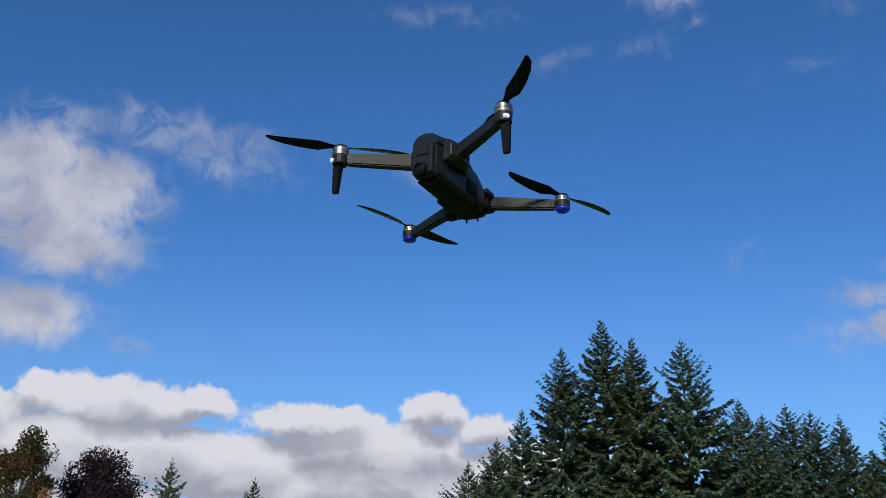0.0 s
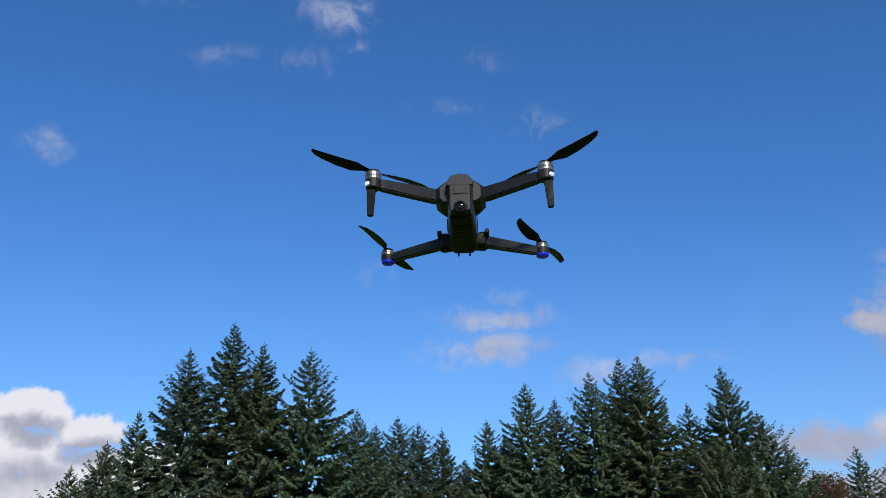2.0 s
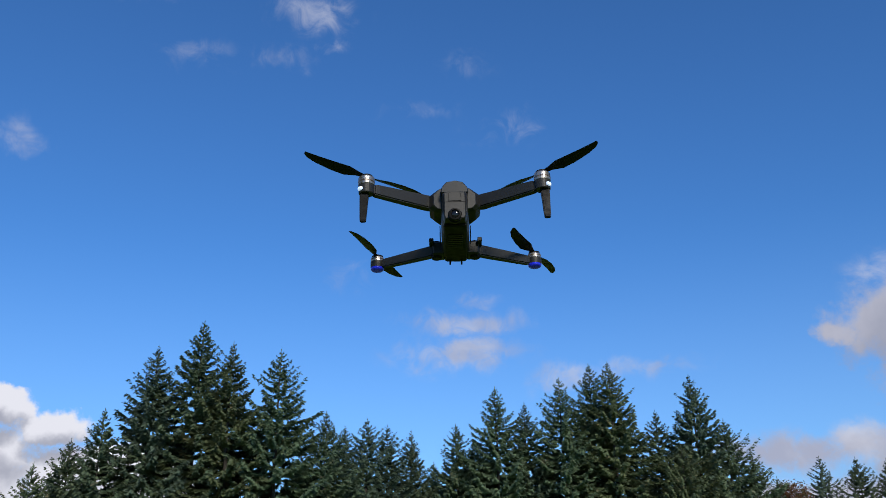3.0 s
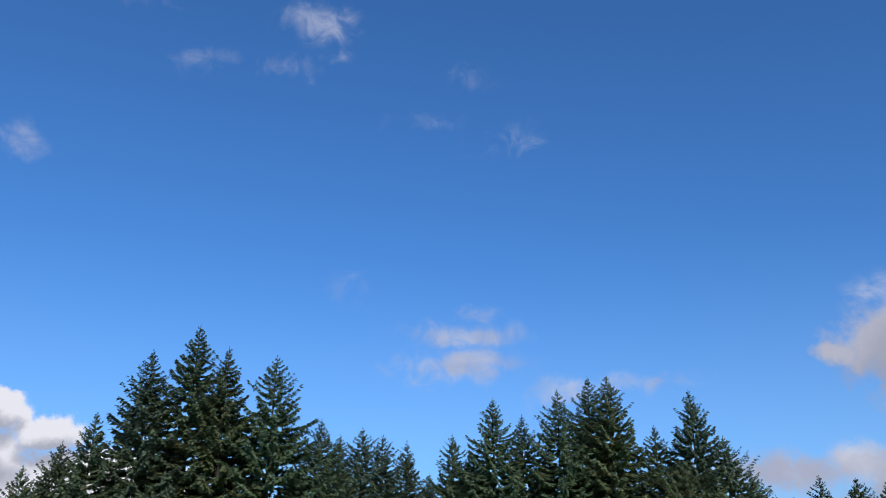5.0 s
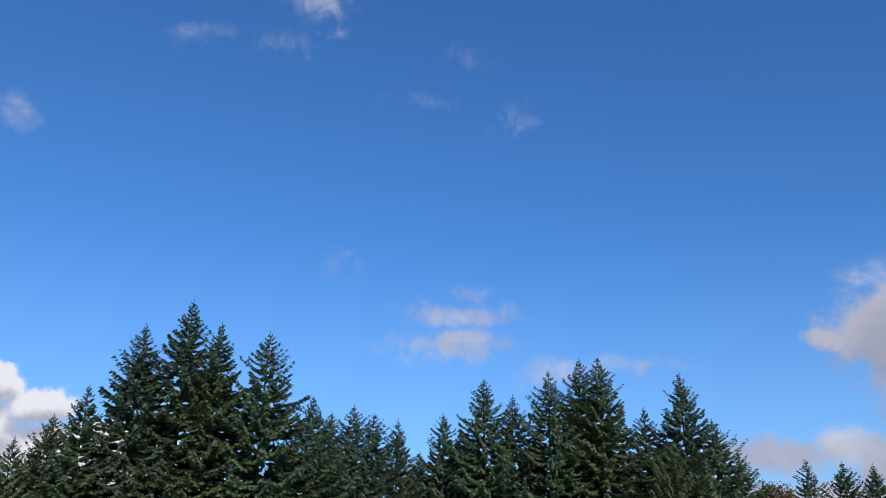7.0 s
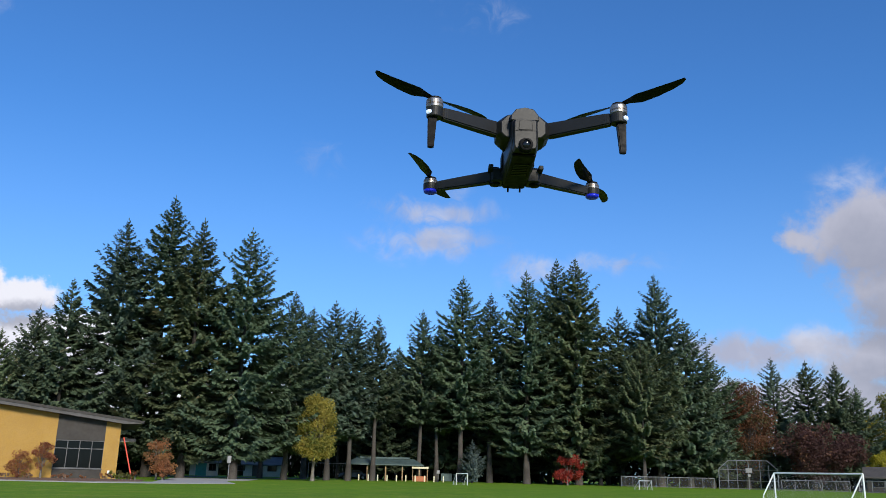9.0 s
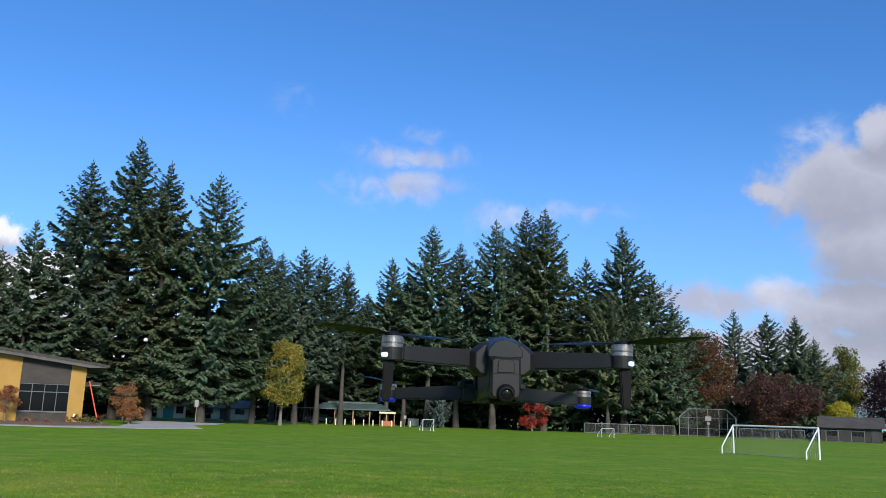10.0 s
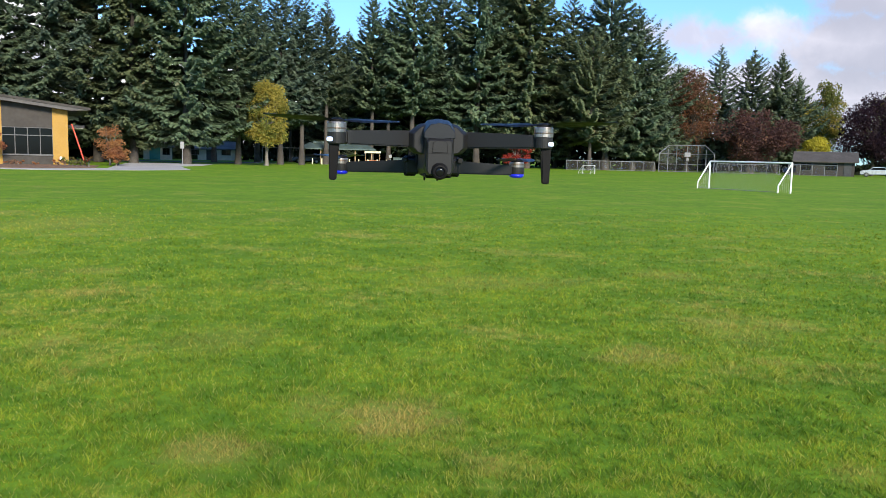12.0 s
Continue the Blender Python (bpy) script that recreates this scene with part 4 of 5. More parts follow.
    prof = [(xr, roof_z(xr) - 0.10), (xr, roof_z(xr) + 0.10), (x0 - 1, roof_z(x0 - 1) + 0.10), (x0 - 1, roof_z(x0 - 1) - 0.42), (x1 + 0.2, roof_z(x1) - 0.42)]
    f = [bm.verts.new((x, y0 - 1.0, z)) for x, z in prof]
    g = [bm.verts.new((x, y1 + 1.0, z)) for x, z in prof]
    bm.faces.new(f), bm.faces.new(list(reversed(g)))
    for i in range(5):
        bm.faces.new((f[i], g[i], g[(i + 1) % 5], f[(i + 1) % 5]))
    bmesh.ops.recalc_face_normals(bm, faces=bm.faces)
    roof = part("roof", bm, ROOF_METAL, b, "dark sloping metal roof with deep overhang")
    bm = bmesh.new()
    strip = [(xr, roof_z(xr) - 0.09), (xr, roof_z(xr) + 0.12), (x0 - 1, roof_z(x0 - 1) + 0.12), (x0 - 1, roof_z(x0 - 1) - 0.18)]
    lo = [bm.verts.new((x, y0 - 1.06, z)) for x, z in strip]
    hi = [bm.verts.new((x, y0 - 1.003, z)) for x, z in strip]
    bm.faces.new(lo), bm.faces.new(list(reversed(hi)))
    for i in range(4):
        bm.faces.new((lo[i], hi[i], hi[(i + 1) % 4], lo[(i + 1) % 4]))
    bmesh.ops.recalc_face_normals(bm, faces=bm.faces)
    part("fascia", bm, GREY_WALL, roof)
    # low canopy past the corner
    can = part("canopy", box(x1 + 0.002, x1 + 1.5, y0 + 2.0, y0 + 8.0, 3.45, 3.72, 0.02), ROOF_METAL, b, "low flat side canopy")
    part("soffit", box(x1 + 0.05, x1 + 1.4, y0 + 2.05, y0 + 7.9, 3.40, 3.448), SOFFIT, can)


def build_ladder():
    lad = thing("ladder", "bright red extension ladder leaning on the school wall", "ladder", (0, 0, 0))
    foot, head = Vector((-30.2, 76.9, 0)), Vector((-31.85, 78.1, 3.75))
    side = Vector((-0.16, 0.39, 0.0))
    for s in (-0.5, 0.5):
        part("rail", rod(foot + side * s, head + side * s, 0.06, None, 6), RED_PAINT, lad)
    for k in range(1, 13):
        c = foot.lerp(head, k / 13)
        part("rung", rod(c - side * 0.5, c + side * 0.5, 0.02, None, 6), RED_PAINT, lad)


def slab(name, pts, z, mat, label, category):
    bm = bmesh.new()
    lo = [bm.verts.new((x, y, -0.05)) for x, y in pts]
    hi = [bm.verts.new((x, y, z)) for x, y in pts]
    n = len(pts)
    bm.faces.new(hi)
    for i in range(n):
        bm.faces.new((lo[i], lo[(i + 1) % n], hi[(i + 1) % n], hi[i]))
    bmesh.ops.recalc_face_normals(bm, faces=bm.faces)
    ob = part(name, bm, mat, None, label)
    return tagged(ob, "", category, kind="structure")


build_school()
build_ladder()
slab("pavement", [(-62, 57.0), (-26, 59.5), (-21.0, 64.0), (-18.6, 69.0), (-20.4, 74.0), (-23.0, 82.0), (-22.3, 88.0), (-24.0, 99.0), (-33.0, 99.0), (-31.8, 92.1), (-28.6, 80.0), (-25.0, 68.0), (-28.0, 62.2), (-62, 59.6)], 0.025, CONCRETE, "pale concrete path and forecourt beside the school", "pavement")
slab("planting_bed", [(-62, 60.5), (-29.0, 63.0), (-26.2, 68.5), (-29.0, 77.0), (-31.6, 77.2), (-62, 64.0)], 0.03, MULCH, "bark mulch bed along the school wall", "ground")
slab("road", [(-60, 103), (-20, 118), (-20, 124), (-62, 112)], 0.03, ASPHALT, "grey asphalt drive beyond the trees", "road")

# ---- shrubs and autumn trees
RUSTY = "rusty orange autumn shrub beside the school wall"
for k, (x, y, h, w) in enumerate(((-28.9, 79.4, 3.9, 1.5), (-28.2, 79.6, 2.6, 1.15), (-27.6, 77.4, 1.8, 0.9))):
    broadleaf(h, w, 0.15, 300 + k, ORANGE_LEAF, GREY_BARK, RUSTY, (x, y, 0.0), "shrub", 22, 2600, 0.15, category="shrub")
for k, (x, h, w) in enumerate(((-37.0, 3.3, 1.1), (-38.6, 2.6, 1.2), (-42.5, 3.0, 1.3))):
    broadleaf(h, w, 0.15, 310 + k, ORANGE_LEAF, GREY_BARK, RUSTY, (x, 73.6 + (x + 37) * 0.45, 0.0), "shrub", 14, 1400, 0.16, category="shrub")
for k in range(26):
    x = -31.5 - k * 0.85
    broadleaf(0.42 + 0.15 * math.sin(k * 2.1), 0.62, 0.02, 330 + k, ORANGE_LEAF if k % 3 else MULCH, GREY_BARK, "low russet bedding plant in the mulch bed", (x, 74.5 - k * 0.38 + 2.0 * math.sin(k * 1.7), 0.03), "bedding_plant", 8, 420, 0.15, category="plant", group="bedding plants")
for k in range(7):
    broadleaf(0.75 + 0.2 * math.sin(k * 1.3), 0.55, 0.02, 360 + k, GREEN_LEAF if k % 2 else MAPLE_LEAF, GREY_BARK, "low grassy border plant", (-31.6 + k * 0.62, 75.8 - 0.7 * k, 0.05), "border_plant", 6, 220, 0.13, category="plant", group="bedding plants")

broadleaf(tip_z(5.1, 101), 2.95, 1.0, 201, YELLOW_LEAF, GREY_BARK, "yellow-green birch in autumn leaf, tall and narrow", at(-10.0, 101), "birch_tree", 60, 20000, 0.24, upright=0.35)
broadleaf(tip_z(1.31, 124), 2.7, 0.4, 202, RED_LEAF, GREY_BARK, "small bright red Japanese maple", at(6.75, 124), "maple_tree", 26, 6500, 0.22)
broadleaf(tip_z(3.49, 140), 7.0, 1.2, 203, PLUM_LEAF, BARK, "broad dark red copper-leaved tree", at(22.05, 140), "copper_tree", 60, 16000, 0.36)
broadleaf(tip_z(6.32, 143), 5.2, 2.0, 204, RUST_LEAF, BARK, "tall rust-brown beech tree losing its leaves", at(18.0, 143), "beech_tree", 70, 15000, 0.32, upright=0.5)
broadleaf(tip_z(5.62, 160), 3.6, 2.0, 205, GREEN_LEAF, BARK, "yellow-green poplar behind the houses", at(26.2, 160), "poplar_tree", 50, 10000, 0.34, upright=0.5)
broadleaf(tip_z(4.3, 158), 4.0, 1.5, 206, GREEN_LEAF, BARK, "green broad-leaved tree turning yellow", at(24.9, 158), "poplar_tree", 40, 8000, 0.34)
broadleaf(tip_z(1.9, 144), 2.7, 0.4, 207, GOLD_LEAF, GREY_BARK, "golden yellow bush by the fence", at(25.7, 145), "gold_bush", 40, 8000, 0.28)
broadleaf(tip_z(4.1, 150), 5.8, 1.3, 208, DARK_PLUM, BARK, "round purple-leaved plum tree", at(28.9, 150), "plum_tree", 80, 24000, 0.34)
broadleaf(tip_z(4.6, 165), 4.5, 1.5, 214, GREEN_LEAF, BARK, "pale green tree beyond the purple plum", at(29.6, 165), "poplar_tree", 40, 8000, 0.34, upright=0.4)
broadleaf(tip_z(8.9, 70), 2.6, 1.4, 209, MAPLE_LEAF, GREY_BARK, "maple in orange and green autumn leaf", at(-57.2, 70), "maple_tree", 50, 13000, 0.24, upright=0.4)
broadleaf(tip_z(7.3, 66), 2.2, 1.0, 213, MAPLE_LEAF, GREY_BARK, "maple in orange and green autumn leaf", at(-60.3, 66), "maple_tree", 40, 6000, 0.24, upright=0.3)
broadleaf(tip_z(7.68, 76), 3.6, 1.2, 210, DARK_PLUM, BARK, "round dark purple plum tree", at(-52.8, 76), "plum_tree", 80, 22000, 0.26)
for k, az in enumerate((-55.5, -54.0, -51.0, -49.6)):
    broadleaf(tip_z(5.0 - 0.25 * (k % 2), 62), 1.6, 0.3, 220 + k, ORANGE_LEAF, GREY_BARK, "orange autumn hedge tree", at(az, 62), "hedge_tree", 22, 3500, 0.2)
conifer(tip_z(1.97, 123), 2.1, 0.5, 95, SPRUCE, 0.50, 0.42, 0.12, "small silver-blue spruce under the firs", at(0.5, 123), name="spruce_tree")


# ---- goals
def build_goal(pl, pr, h, back, r, name_label, cell=0.13, sag=0.5):
    """A tubular goal: two posts, crossbar, slanting stays, back bar and a cord net."""
    pl, pr, back = Vector((*pl, 0)), Vector((*pr, 0)), Vector((*back, 0))
    g = thing("soccer_goal", name_label, "goal", pl)
    up, o = Vector((0, 0, h)), pl
    a, b = pl - o, pr - o
    part("post", rod(a, a + up, r, None, 10), WHITE_PAINT, g)
    part("post", rod(b, b + up, r, None, 10), WHITE_PAINT, g)
    part("crossbar", rod(a + up, b + up, r, None, 10), WHITE_PAINT, g)
    for p in (a, b):
        knee = p + back + Vector((0, 0, h * 0.24))
        part("stay", rod(knee, knee - Vector((0, 0, h * 0.24)), r * 0.85, None, 8, rod(p + up, knee, r * 0.85, None, 8)), WHITE_PAINT, g)
    part("back_bar", rod(a + back + Vector((0, 0, r)), b + back + Vector((0, 0, r)), r * 0.35, None, 8), GALV, g)
    if cell:
        w, hh = (b - a).length, math.hypot(h, back.length)
        n, m = int(w / cell), max(3, int(hh / cell))

        def spot(i, j):
            s, t = i / n, j / m
            return a.lerp(b, s) + back * t + up * (1 - t) + Vector((0, 0, -0.10 * math.sin(math.pi * t) * (1 + sag * math.sin(9 * s))))
        verts, faces = [], []
        t = 0.0048

        def cord(p, q):
            k = len(verts)
            u = Vector((0, 0, 1)).cross(q - p)
            u = (u.normalized() if u.length > 1e-6 else Vector((1, 0, 0))) * t / 2
            v = (q - p).cross(u).normalized() * t / 2
            verts.extend((p - u, p + v, p + u, q - u, q + v, q + u))
            faces.extend(((k, k + 1, k + 4, k + 3), (k + 1, k + 2, k + 5, k + 4), (k + 2, k, k + 3, k + 5)))
        for i in range(n):
            for j in range(m):
                if (i + j) % 2 == 0:
                    cord(spot(i, j), spot(i + 1, j + 1))
                else:
                    cord(spot(i + 1, j), spot(i, j + 1))
        for p in (a, b):
            for k in range(1, 6):
                q = p.lerp(p + back, k / 6)
                cord(q + Vector((0, 0, 0.03)), q + up * (1 - k / 6))
                z = up * (1 - k / 6)
                cord(p + z, p + back * (k / 6) + z)
        raw("net", verts, faces, NET_CORD, g, "white diamond cord net")


build_goal(at(19.47, 55.0).xy, at(24.41, 51.0).xy, 1.70, (-0.68, 0.10), 0.047, "white tubular soccer goal with net on the field")
build_goal(at(11.31, 96).xy, at(12.1, 95).xy, 0.95, (-0.3, 0.9), 0.03, "small white practice goal far across the field", 0.2)
build_goal(at(-0.55, 96).xy, at(0.18, 95).xy, 1.25, (-0.35, 0.9), 0.035, "small white practice goal far across the field", 0.2)


# ---- fence and backstop
def build_fence(p0, p1, h, count, label):
    p0, p1 = Vector((*p0, 0)), Vector((*p1, 0))
    f = thing("chain_link_fence", label, "fence", p0)
    b = p1 - p0
    for k in range(count + 1):
        c = b * (k / count)
        part("post", rod(c, c + Vector((0, 0, h + 0.04)), 0.04, None, 6), GALV, f)
    part("top_rail", rod(Vector((0, 0, h)), b + Vector((0, 0, h)), 0.045, None, 6), GALV, f)
    part("bottom_rail", rod(Vector((0, 0, 0.12)), b + Vector((0, 0, 0.12)), 0.025, None, 6), GALV, f)
    s = b.normalized().cross(Vector((0, 0, 1))) * 0.01
    bm = bmesh.new()
    lo = [bm.verts.new(v) for v in (s + Vector((0, 0, 0.1)), b + s + Vector((0, 0, 0.1)), b + s + Vector((0, 0, h)), s + Vector((0, 0, h)))]
    bm.faces.new(lo)
    part("netting", bm, CHAIN, f, "grey wire netting")


build_fence(at(10.2, 124).xy, at(15.96, 126).xy, 1.42, 8, "low galvanised chain-link fence along the outfield")
build_fence(at(19.9, 128).xy, at(23.7, 128).xy, 1.42, 5, "low galvanised chain-link fence beside the backstop")
build_fence(at(24.2, 128).xy, at(27.0, 126).xy, 1.55, 4, "chain-link fence in front of the far house")


def build_backstop():
    b = thing("backstop", "galvanised baseball backstop of pipes and wire netting", "backstop", (0, 0, 0))
    L, R = at(16.25, 127), at(19.72, 127)
    l2, r2 = at(17.35, 130), at(18.7, 130)
    z1, z2 = Vector((0, 0, 2.75)), Vector((0, 0, 3.95))
    feet = [L, l2, r2, R]
    for p, z in ((L, z1), (l2, z2), (r2, z2), (R, z1), ((l2 + r2) / 2, z2), ((L + l2) / 2, (z1 + z2) / 2), ((R + r2) / 2, (z1 + z2) / 2)):
        part("post", rod(p, p + z, 0.06, None, 8), GALV, b)
    tops = [L + z1, l2 * 0.55 + L * 0.45 + z2, r2 * 0.55 + R * 0.45 + z2, R + z1]
    for p, q in zip(tops, tops[1:]):
        part("rail", rod(p, q, 0.055, None, 8), GALV, b)
    for z in (0.12, 1.2, 2.7):
        for p, q in zip(feet, feet[1:]):
            part("rail", rod(p + Vector((0, 0, z)), q + Vector((0, 0, z)), 0.04, None, 6), GALV, b)
    for (p, q), (s, t) in zip(zip(feet, feet[1:]), zip(tops, tops[1:])):
        bm = bmesh.new()
        bm.faces.new([bm.verts.new(v) for v in (p, q, t, s)])
        part("netting", bm, CHAIN, b, "grey wire netting")
    m = (l2 + r2) / 2
    part("sign_board", box(m.x - 0.45, m.x + 0.45, m.y - 0.16, m.y - 0.10, 2.3, 2.95, 0.01), SIGN_FACE, b, "small pale notice board")
    part("sign_board", box(m.x - 0.16, m.x + 0.22, m.y - 0.16, m.y - 0.10, 1.75, 2.1, 0.01), SIGN_FACE, b, "small pale notice board")


build_backstop()


# ---- houses, shelter, cars in the distance
def gable_house(name, label, p, rz, w, dpt, wall, ridge, wall_mat, roof_mat, windows, door_mat=None):
    """A small house: ridge along local x, front towards -y."""
    h = thing(name, label, "house", p, rz)
    part("wall", box(-w / 2, w / 2, 0, dpt, 0, wall), wall_mat, h)
    bm = bmesh.new()
    e, o = 0.5, 0.6
    prof = [(-o, wall - 0.12), (dpt / 2, ridge), (dpt + o, wall - 0.12), (dpt + o, wall + 0.06), (dpt / 2, ridge + 0.2), (-o, wall + 0.06)]
    f = [bm.verts.new((-w / 2 - e, y, z)) for y, z in prof]
    g = [bm.verts.new((w / 2 + e, y, z)) for y, z in prof]
    bm.faces.new(f), bm.faces.new(list(reversed(g)))
    for i in range(6):
        bm.faces.new((f[i], g[i], g[(i + 1) % 6], f[(i + 1) % 6]))
    bmesh.ops.recalc_face_normals(bm, faces=bm.faces)
    part("roof", bm, roof_mat, h)
    for s in (-1, 1):
        bm = bmesh.new()
        tri = [bm.verts.new((s * (w / 2 - 0.01), y, z)) for y, z in ((0, wall), (dpt, wall), (dpt / 2, ridge - 0.02))]
        t2 = [bm.verts.new((s * (w / 2 - 0.25), y, z)) for y, z in ((0, wall), (dpt, wall), (dpt / 2, ridge - 0.02))]
        bm.faces.new(tri), bm.faces.new(list(reversed(t2)))
        bmesh.ops.recalc_face_normals(bm, faces=bm.faces)
        part("gable", bm, wall_mat, h)
    for x, z0, ww, hh, kind in windows:
        if kind == "door":
            part("door", box(x - ww / 2, x + ww / 2, -0.06, -0.003, 0.0, hh, 0.01), door_mat or FRAME_DARK, h)
            continue
        win = part("window", box(x - ww / 2, x + ww / 2, -0.03, -0.003, z0, z0 + hh), GLASS, h)
        for a, b, c, d in ((x - ww / 2 - 0.06, x - ww / 2, z0 - 0.06, z0 + hh + 0.06), (x + ww / 2, x + ww / 2 + 0.06, z0 - 0.06, z0 + hh + 0.06),
                           (x - ww / 2, x + ww / 2, z0 - 0.06, z0), (x - ww / 2, x + ww / 2, z0 + hh, z0 + hh + 0.06), (x - 0.02, x + 0.02, z0, z0 + hh)):
            part("frame", box(a, b, -0.05, -0.004, c, d), FRAME_GREY, win)
    return h


gable_house("house", "grey house with a shingle roof beyond the trees", at(-13.2, 146), 14, 6.2, 6.0, 1.85, 3.0, PALE_SIDING, SHINGLE, [(-3.5, 0.9, 1.2, 0.8, ""), (1.5, 0.9, 1.4, 0.8, ""), (-1.2, 0, 1.0, 1.85, "door")])
gable_house("shed", "small teal-fronted shed by the drive", at(-16.9, 140), 14, 4.2, 3.0, 2.0, 2.5, PALE_SIDING, SHINGLE, [(-0.4, 0, 1.6, 1.9, "door"), (1.3, 0.8, 1.0, 1.0, "")], TEAL)
gable_house("house", "grey shingled house behind the outfield fence", at(26.3, 134), -26, 7.8, 7.0, 2.05, 3.35, GREY_WALL, DARK_SHINGLE, [(-2.5, 0.8, 1.4, 1.0, ""), (0.8, 0.8, 1.6, 1.0, ""), (3.0, 0, 1.0, 1.95, "door")])


def build_shelter():
    c = at(-5.3, 126)
    s = thing("picnic_shelter", "open picnic shelter with a dark green metal roof", "shelter", c, 4)
    bm = bmesh.new()
    lower = [(-5.6, -3.0, 2.15), (5.6, -3.0, 2.15), (5.6, 3.2, 2.15), (-5.6, 3.2, 2.15)]
    lo = [bm.verts.new(v) for v in lower]
    l2 = [bm.verts.new((x, y, z + 0.14)) for x, y, z in lower]
    ra, rb = bm.verts.new((-4.2, 0.1, 3.15)), bm.verts.new((4.2, 0.1, 3.15))
    bm.faces.new(list(reversed(lo)))
    for i in range(4):
        bm.faces.new((lo[i], lo[(i + 1) % 4], l2[(i + 1) % 4], l2[i]))
    bm.faces.new((l2[0], l2[1], rb, ra)), bm.faces.new((l2[1], l2[2], rb)), bm.faces.new((l2[2], l2[3], ra, rb)), bm.faces.new((l2[3], l2[0], ra))
    bmesh.ops.recalc_face_normals(bm, faces=bm.faces)
    roof = part("roof", bm, GREEN_ROOF, s)
    part("ridge_vent", box(-3.6, 3.6, -0.5, 0.7, 3.02, 3.32, 0.05), GREEN_ROOF, roof)
    for k in range(12):
        x = -5.0 + k * 0.9
        if abs(x) < 4.2:
            part("seam", rod((x, -2.95, 2.31), (x * 0.86, 0.05, 3.17), 0.02, None, 4), GREEN_ROOF, roof)
    for x in (-5.0, -2.4, 0.2, 2.6, 5.0):
        for y in (-2.5, 2.7):
            part("post", box(x - 0.08, x + 0.08, y - 0.08, y + 0.08, 0, 2.2, 0.01), TIMBER, s)
    kiosk = thing("play_kiosk", "cream and orange play structure beside the shelter", "kiosk", at(-2.95, 124), 4)
    part("awning", box(-1.2, 1.2, -0.8, 0.8, 1.75, 2.05, 0.05), CREAM, kiosk)
    for x in (-1.05, 1.05):
        for y in (-0.65, 0.65):
            part("post", rod((x, y, 0), (x, y, 1.8), 0.05, None, 6), TIMBER, kiosk)
    part("counter", box(-0.9, 0.9, -0.6, 0.5, 0.0, 0.75, 0.05), ORANGE_PLASTIC, kiosk)


build_shelter()
for k in range(11):
    p = at(-7.6 + k * 0.62, 121.5)
    bo = part("bollard", lathe([(0.09, -0.05), (0.09, 0.75), (0.06, 0.83), (0.02, 0.85)], 8), POST_YELLOW, None, "pale painted wooden bollard by the car park")
    bo.matrix_basis = Matrix.Translation(p)
    tagged(bo, "", "bollard", "bollards by the shelter")


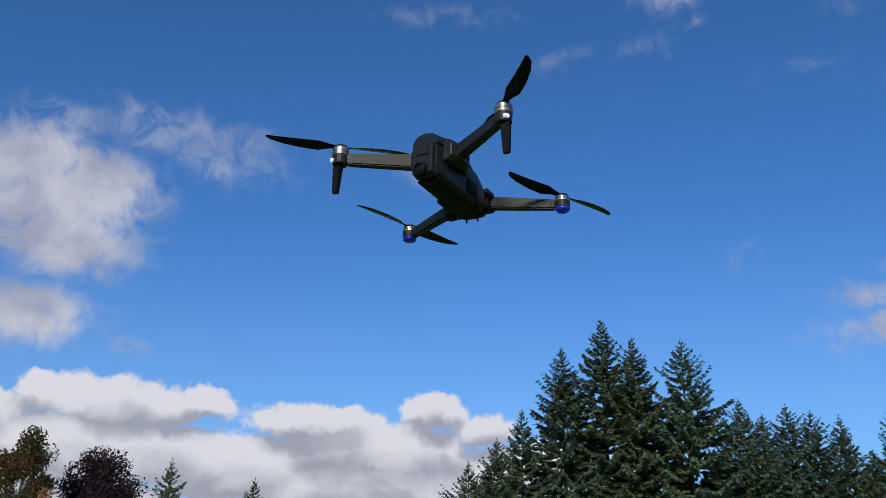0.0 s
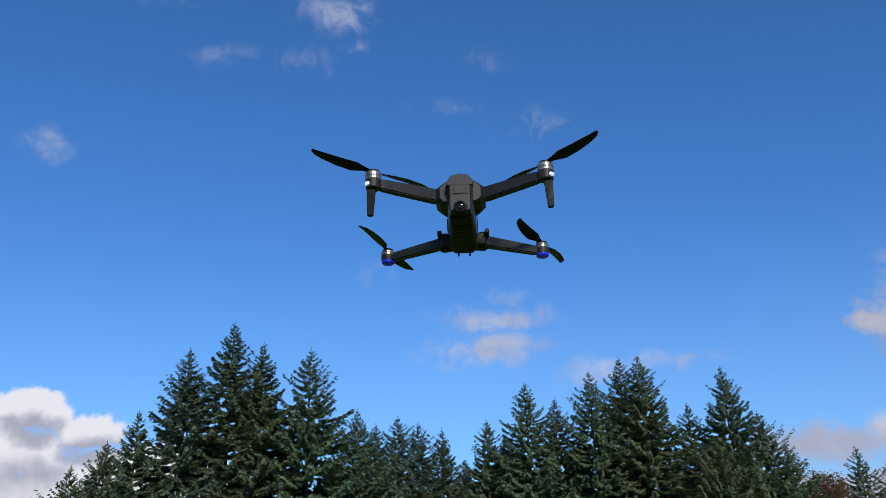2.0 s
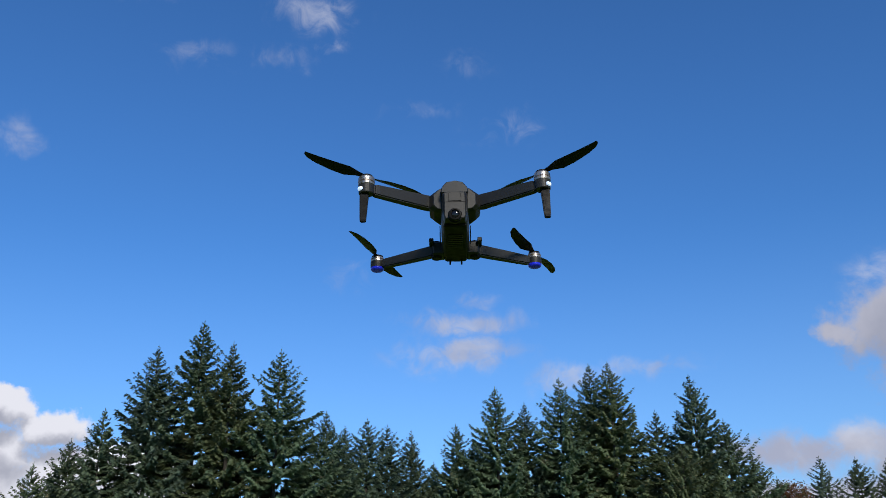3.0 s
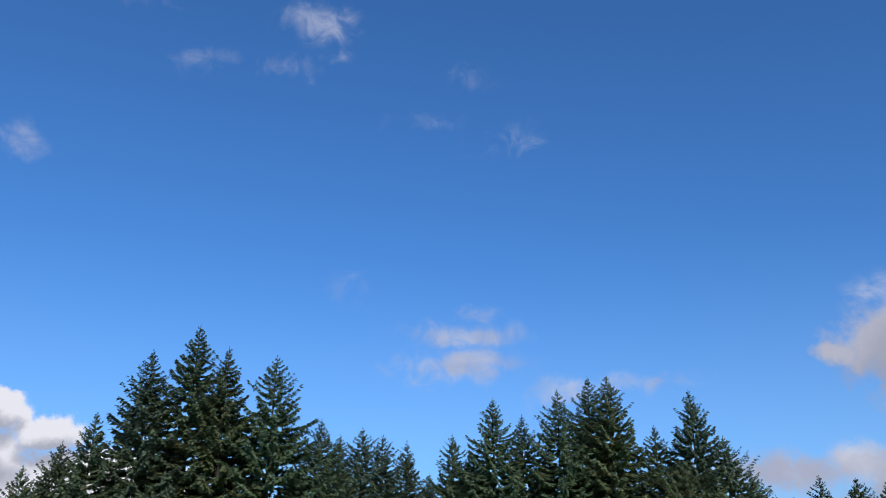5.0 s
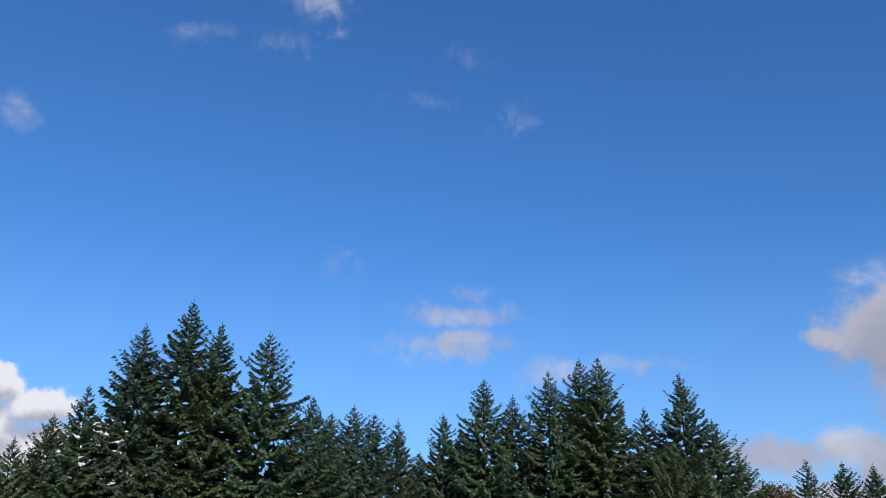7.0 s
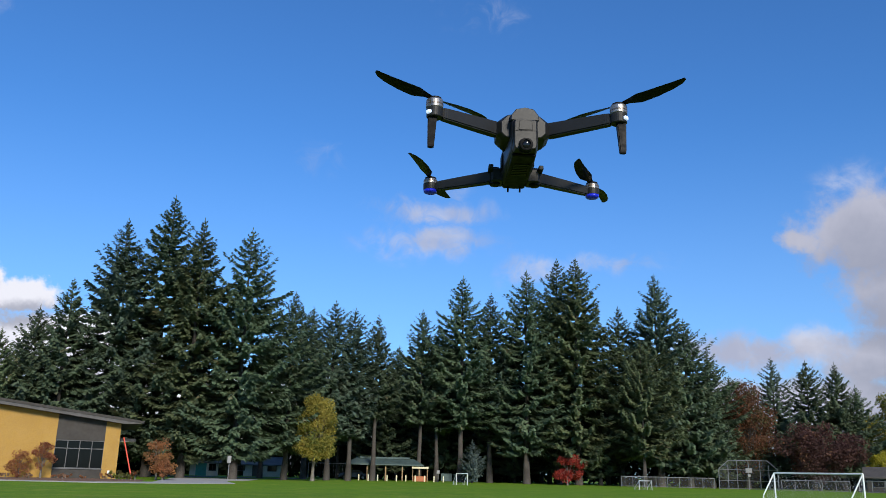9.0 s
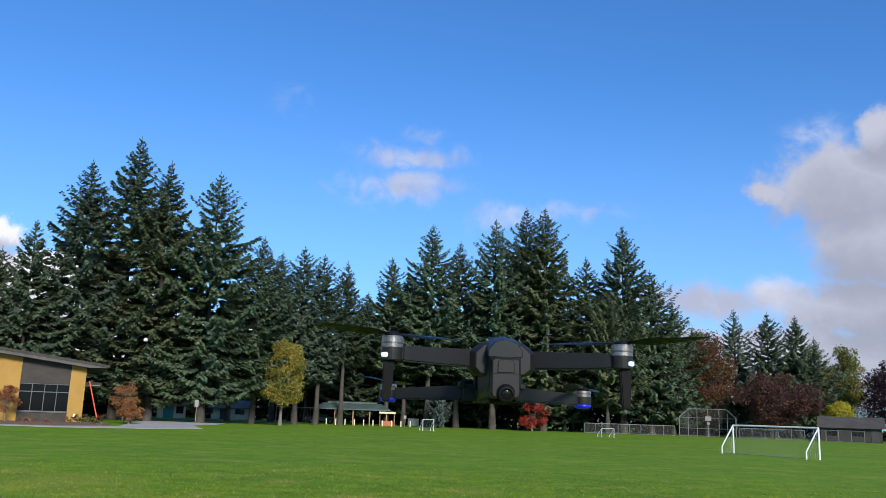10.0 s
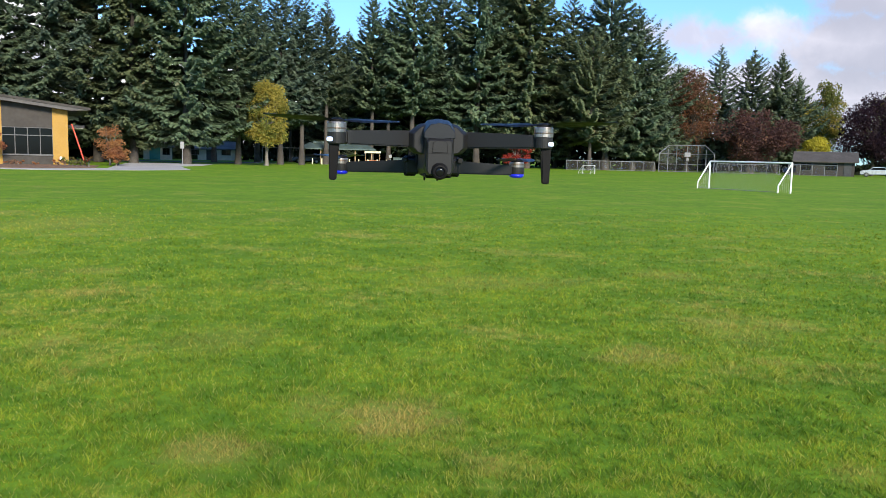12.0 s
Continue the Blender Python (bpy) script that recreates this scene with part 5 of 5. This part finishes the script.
def build_car(p, rz, paint, label):
    c = thing("car", label, "car", p, rz)
    prof = [(-2.2, 0.35), (-2.25, 0.75), (-1.9, 0.95), (-1.1, 1.02), (-0.55, 1.42), (0.9, 1.45), (1.7, 1.02), (2.2, 0.92), (2.25, 0.4)]
    body = loft([[(x, y * (0.92 if z > 1.1 else 1.0), z) for x, z in prof] for y in (-0.85, 0.85)])
    bmesh.ops.bevel(body, geom=list(body.edges), offset=0.05, segments=2, affect="EDGES")
    body = part("body", body, paint, c)
    for s in (-1, 1):
        part("side_window", loft([[(x, s * y, z) for x, z in ((-0.95, 1.04), (-0.5, 1.36), (0.85, 1.38), (1.4, 1.05))] for y in (0.80, 0.862)]), GLASS, body)
        for x in (-1.4, 1.4):
            w = part("wheel", moved(lathe([(0.30, -0.1), (0.33, -0.08), (0.33, 0.08), (0.30, 0.1)], 16), Matrix.Translation((x, s * 0.80, 0.33)) @ Matrix.Rotation(radians(90), 4, "X")), RUBBER, c)
            part("rim", moved(lathe([(0.19, -0.115), (0.20, -0.11), (0.20, 0.11), (0.19, 0.115)], 12), Matrix.Translation((x, s * 0.80, 0.33)) @ Matrix.Rotation(radians(90), 4, "X")), GALV, w)
        part("headlight", box(-2.27, -2.15, s * 0.6 - 0.15, s * 0.6 + 0.15, 0.68, 0.8, 0.02), WHITE_PAINT, body)


build_car(at(-7.35, 130), 10, CAR_BLUE, "dark blue car parked by the shelter")
build_car(at(29.2, 138), -28, CAR_SILVER, "silver car parked by the far house")
build_car(at(24.75, 146), -20, CAR_BLUE, "dark car parked behind the outfield fence")


def pole_sign(p, h, bw, bh, label):
    s = thing("sign_post", label, "sign", p)
    part("pole", rod((0, 0, 0), (0, 0, h), 0.04, None, 8), GALV, s)
    part("plate", box(-bw / 2, bw / 2, -0.06, -0.035, h - bh, h, 0.01), SIGN_FACE, s)


pole_sign(at(-15.37, 96), tip_z(0.5, 96), 0.42, 0.75, "small grey sign on a galvanised pole beside the path")
pole_sign(at(-1.75, 121), 1.6, 0.4, 0.45, "small pale sign at the wood's edge")


def build_bin(p, rz):
    b = thing("dumpster", "dark green waste container at the wood's edge", "container", p, rz)
    part("body", loft([[(x, y, z) for x, y in ((-0.8, -0.6), (0.8, -0.6), (0.8, 0.6), (-0.8, 0.6))] for z in (0.1, 1.1)]), GREEN_ROOF, b)
    part("lid", box(-0.85, 0.85, -0.65, 0.65, 1.1, 1.2, 0.03), GREEN_ROOF, b)


for k in range(3):
    build_bin(at(-1.2 + 0.85 * k, 128), 5)


def build_swings(p, rz):
    s = thing("swing_set", "galvanised swing frame with hanging seats", "swing set", p, rz)
    part("beam", rod((-3, 0, 2.3), (3, 0, 2.3), 0.05, None, 8), GALV, s)
    for x in (-3, 0, 3):
        for y in (-1.1, 1.1):
            part("leg", rod((x, y, 0), (x, 0, 2.3), 0.04, None, 8), GALV, s)
    for x in (-2, -1, 1, 2):
        seat = part("seat", box(x - 0.22, x + 0.22, -0.1, 0.1, 0.48, 0.52, 0.01), RUBBER, s)
        for o in (-0.2, 0.2):
            part("chain", rod((x + o, 0, 0.52), (x + o, 0, 2.3), 0.012, None, 4), GALV, seat)


build_swings(at(-9.0, 134), 8)
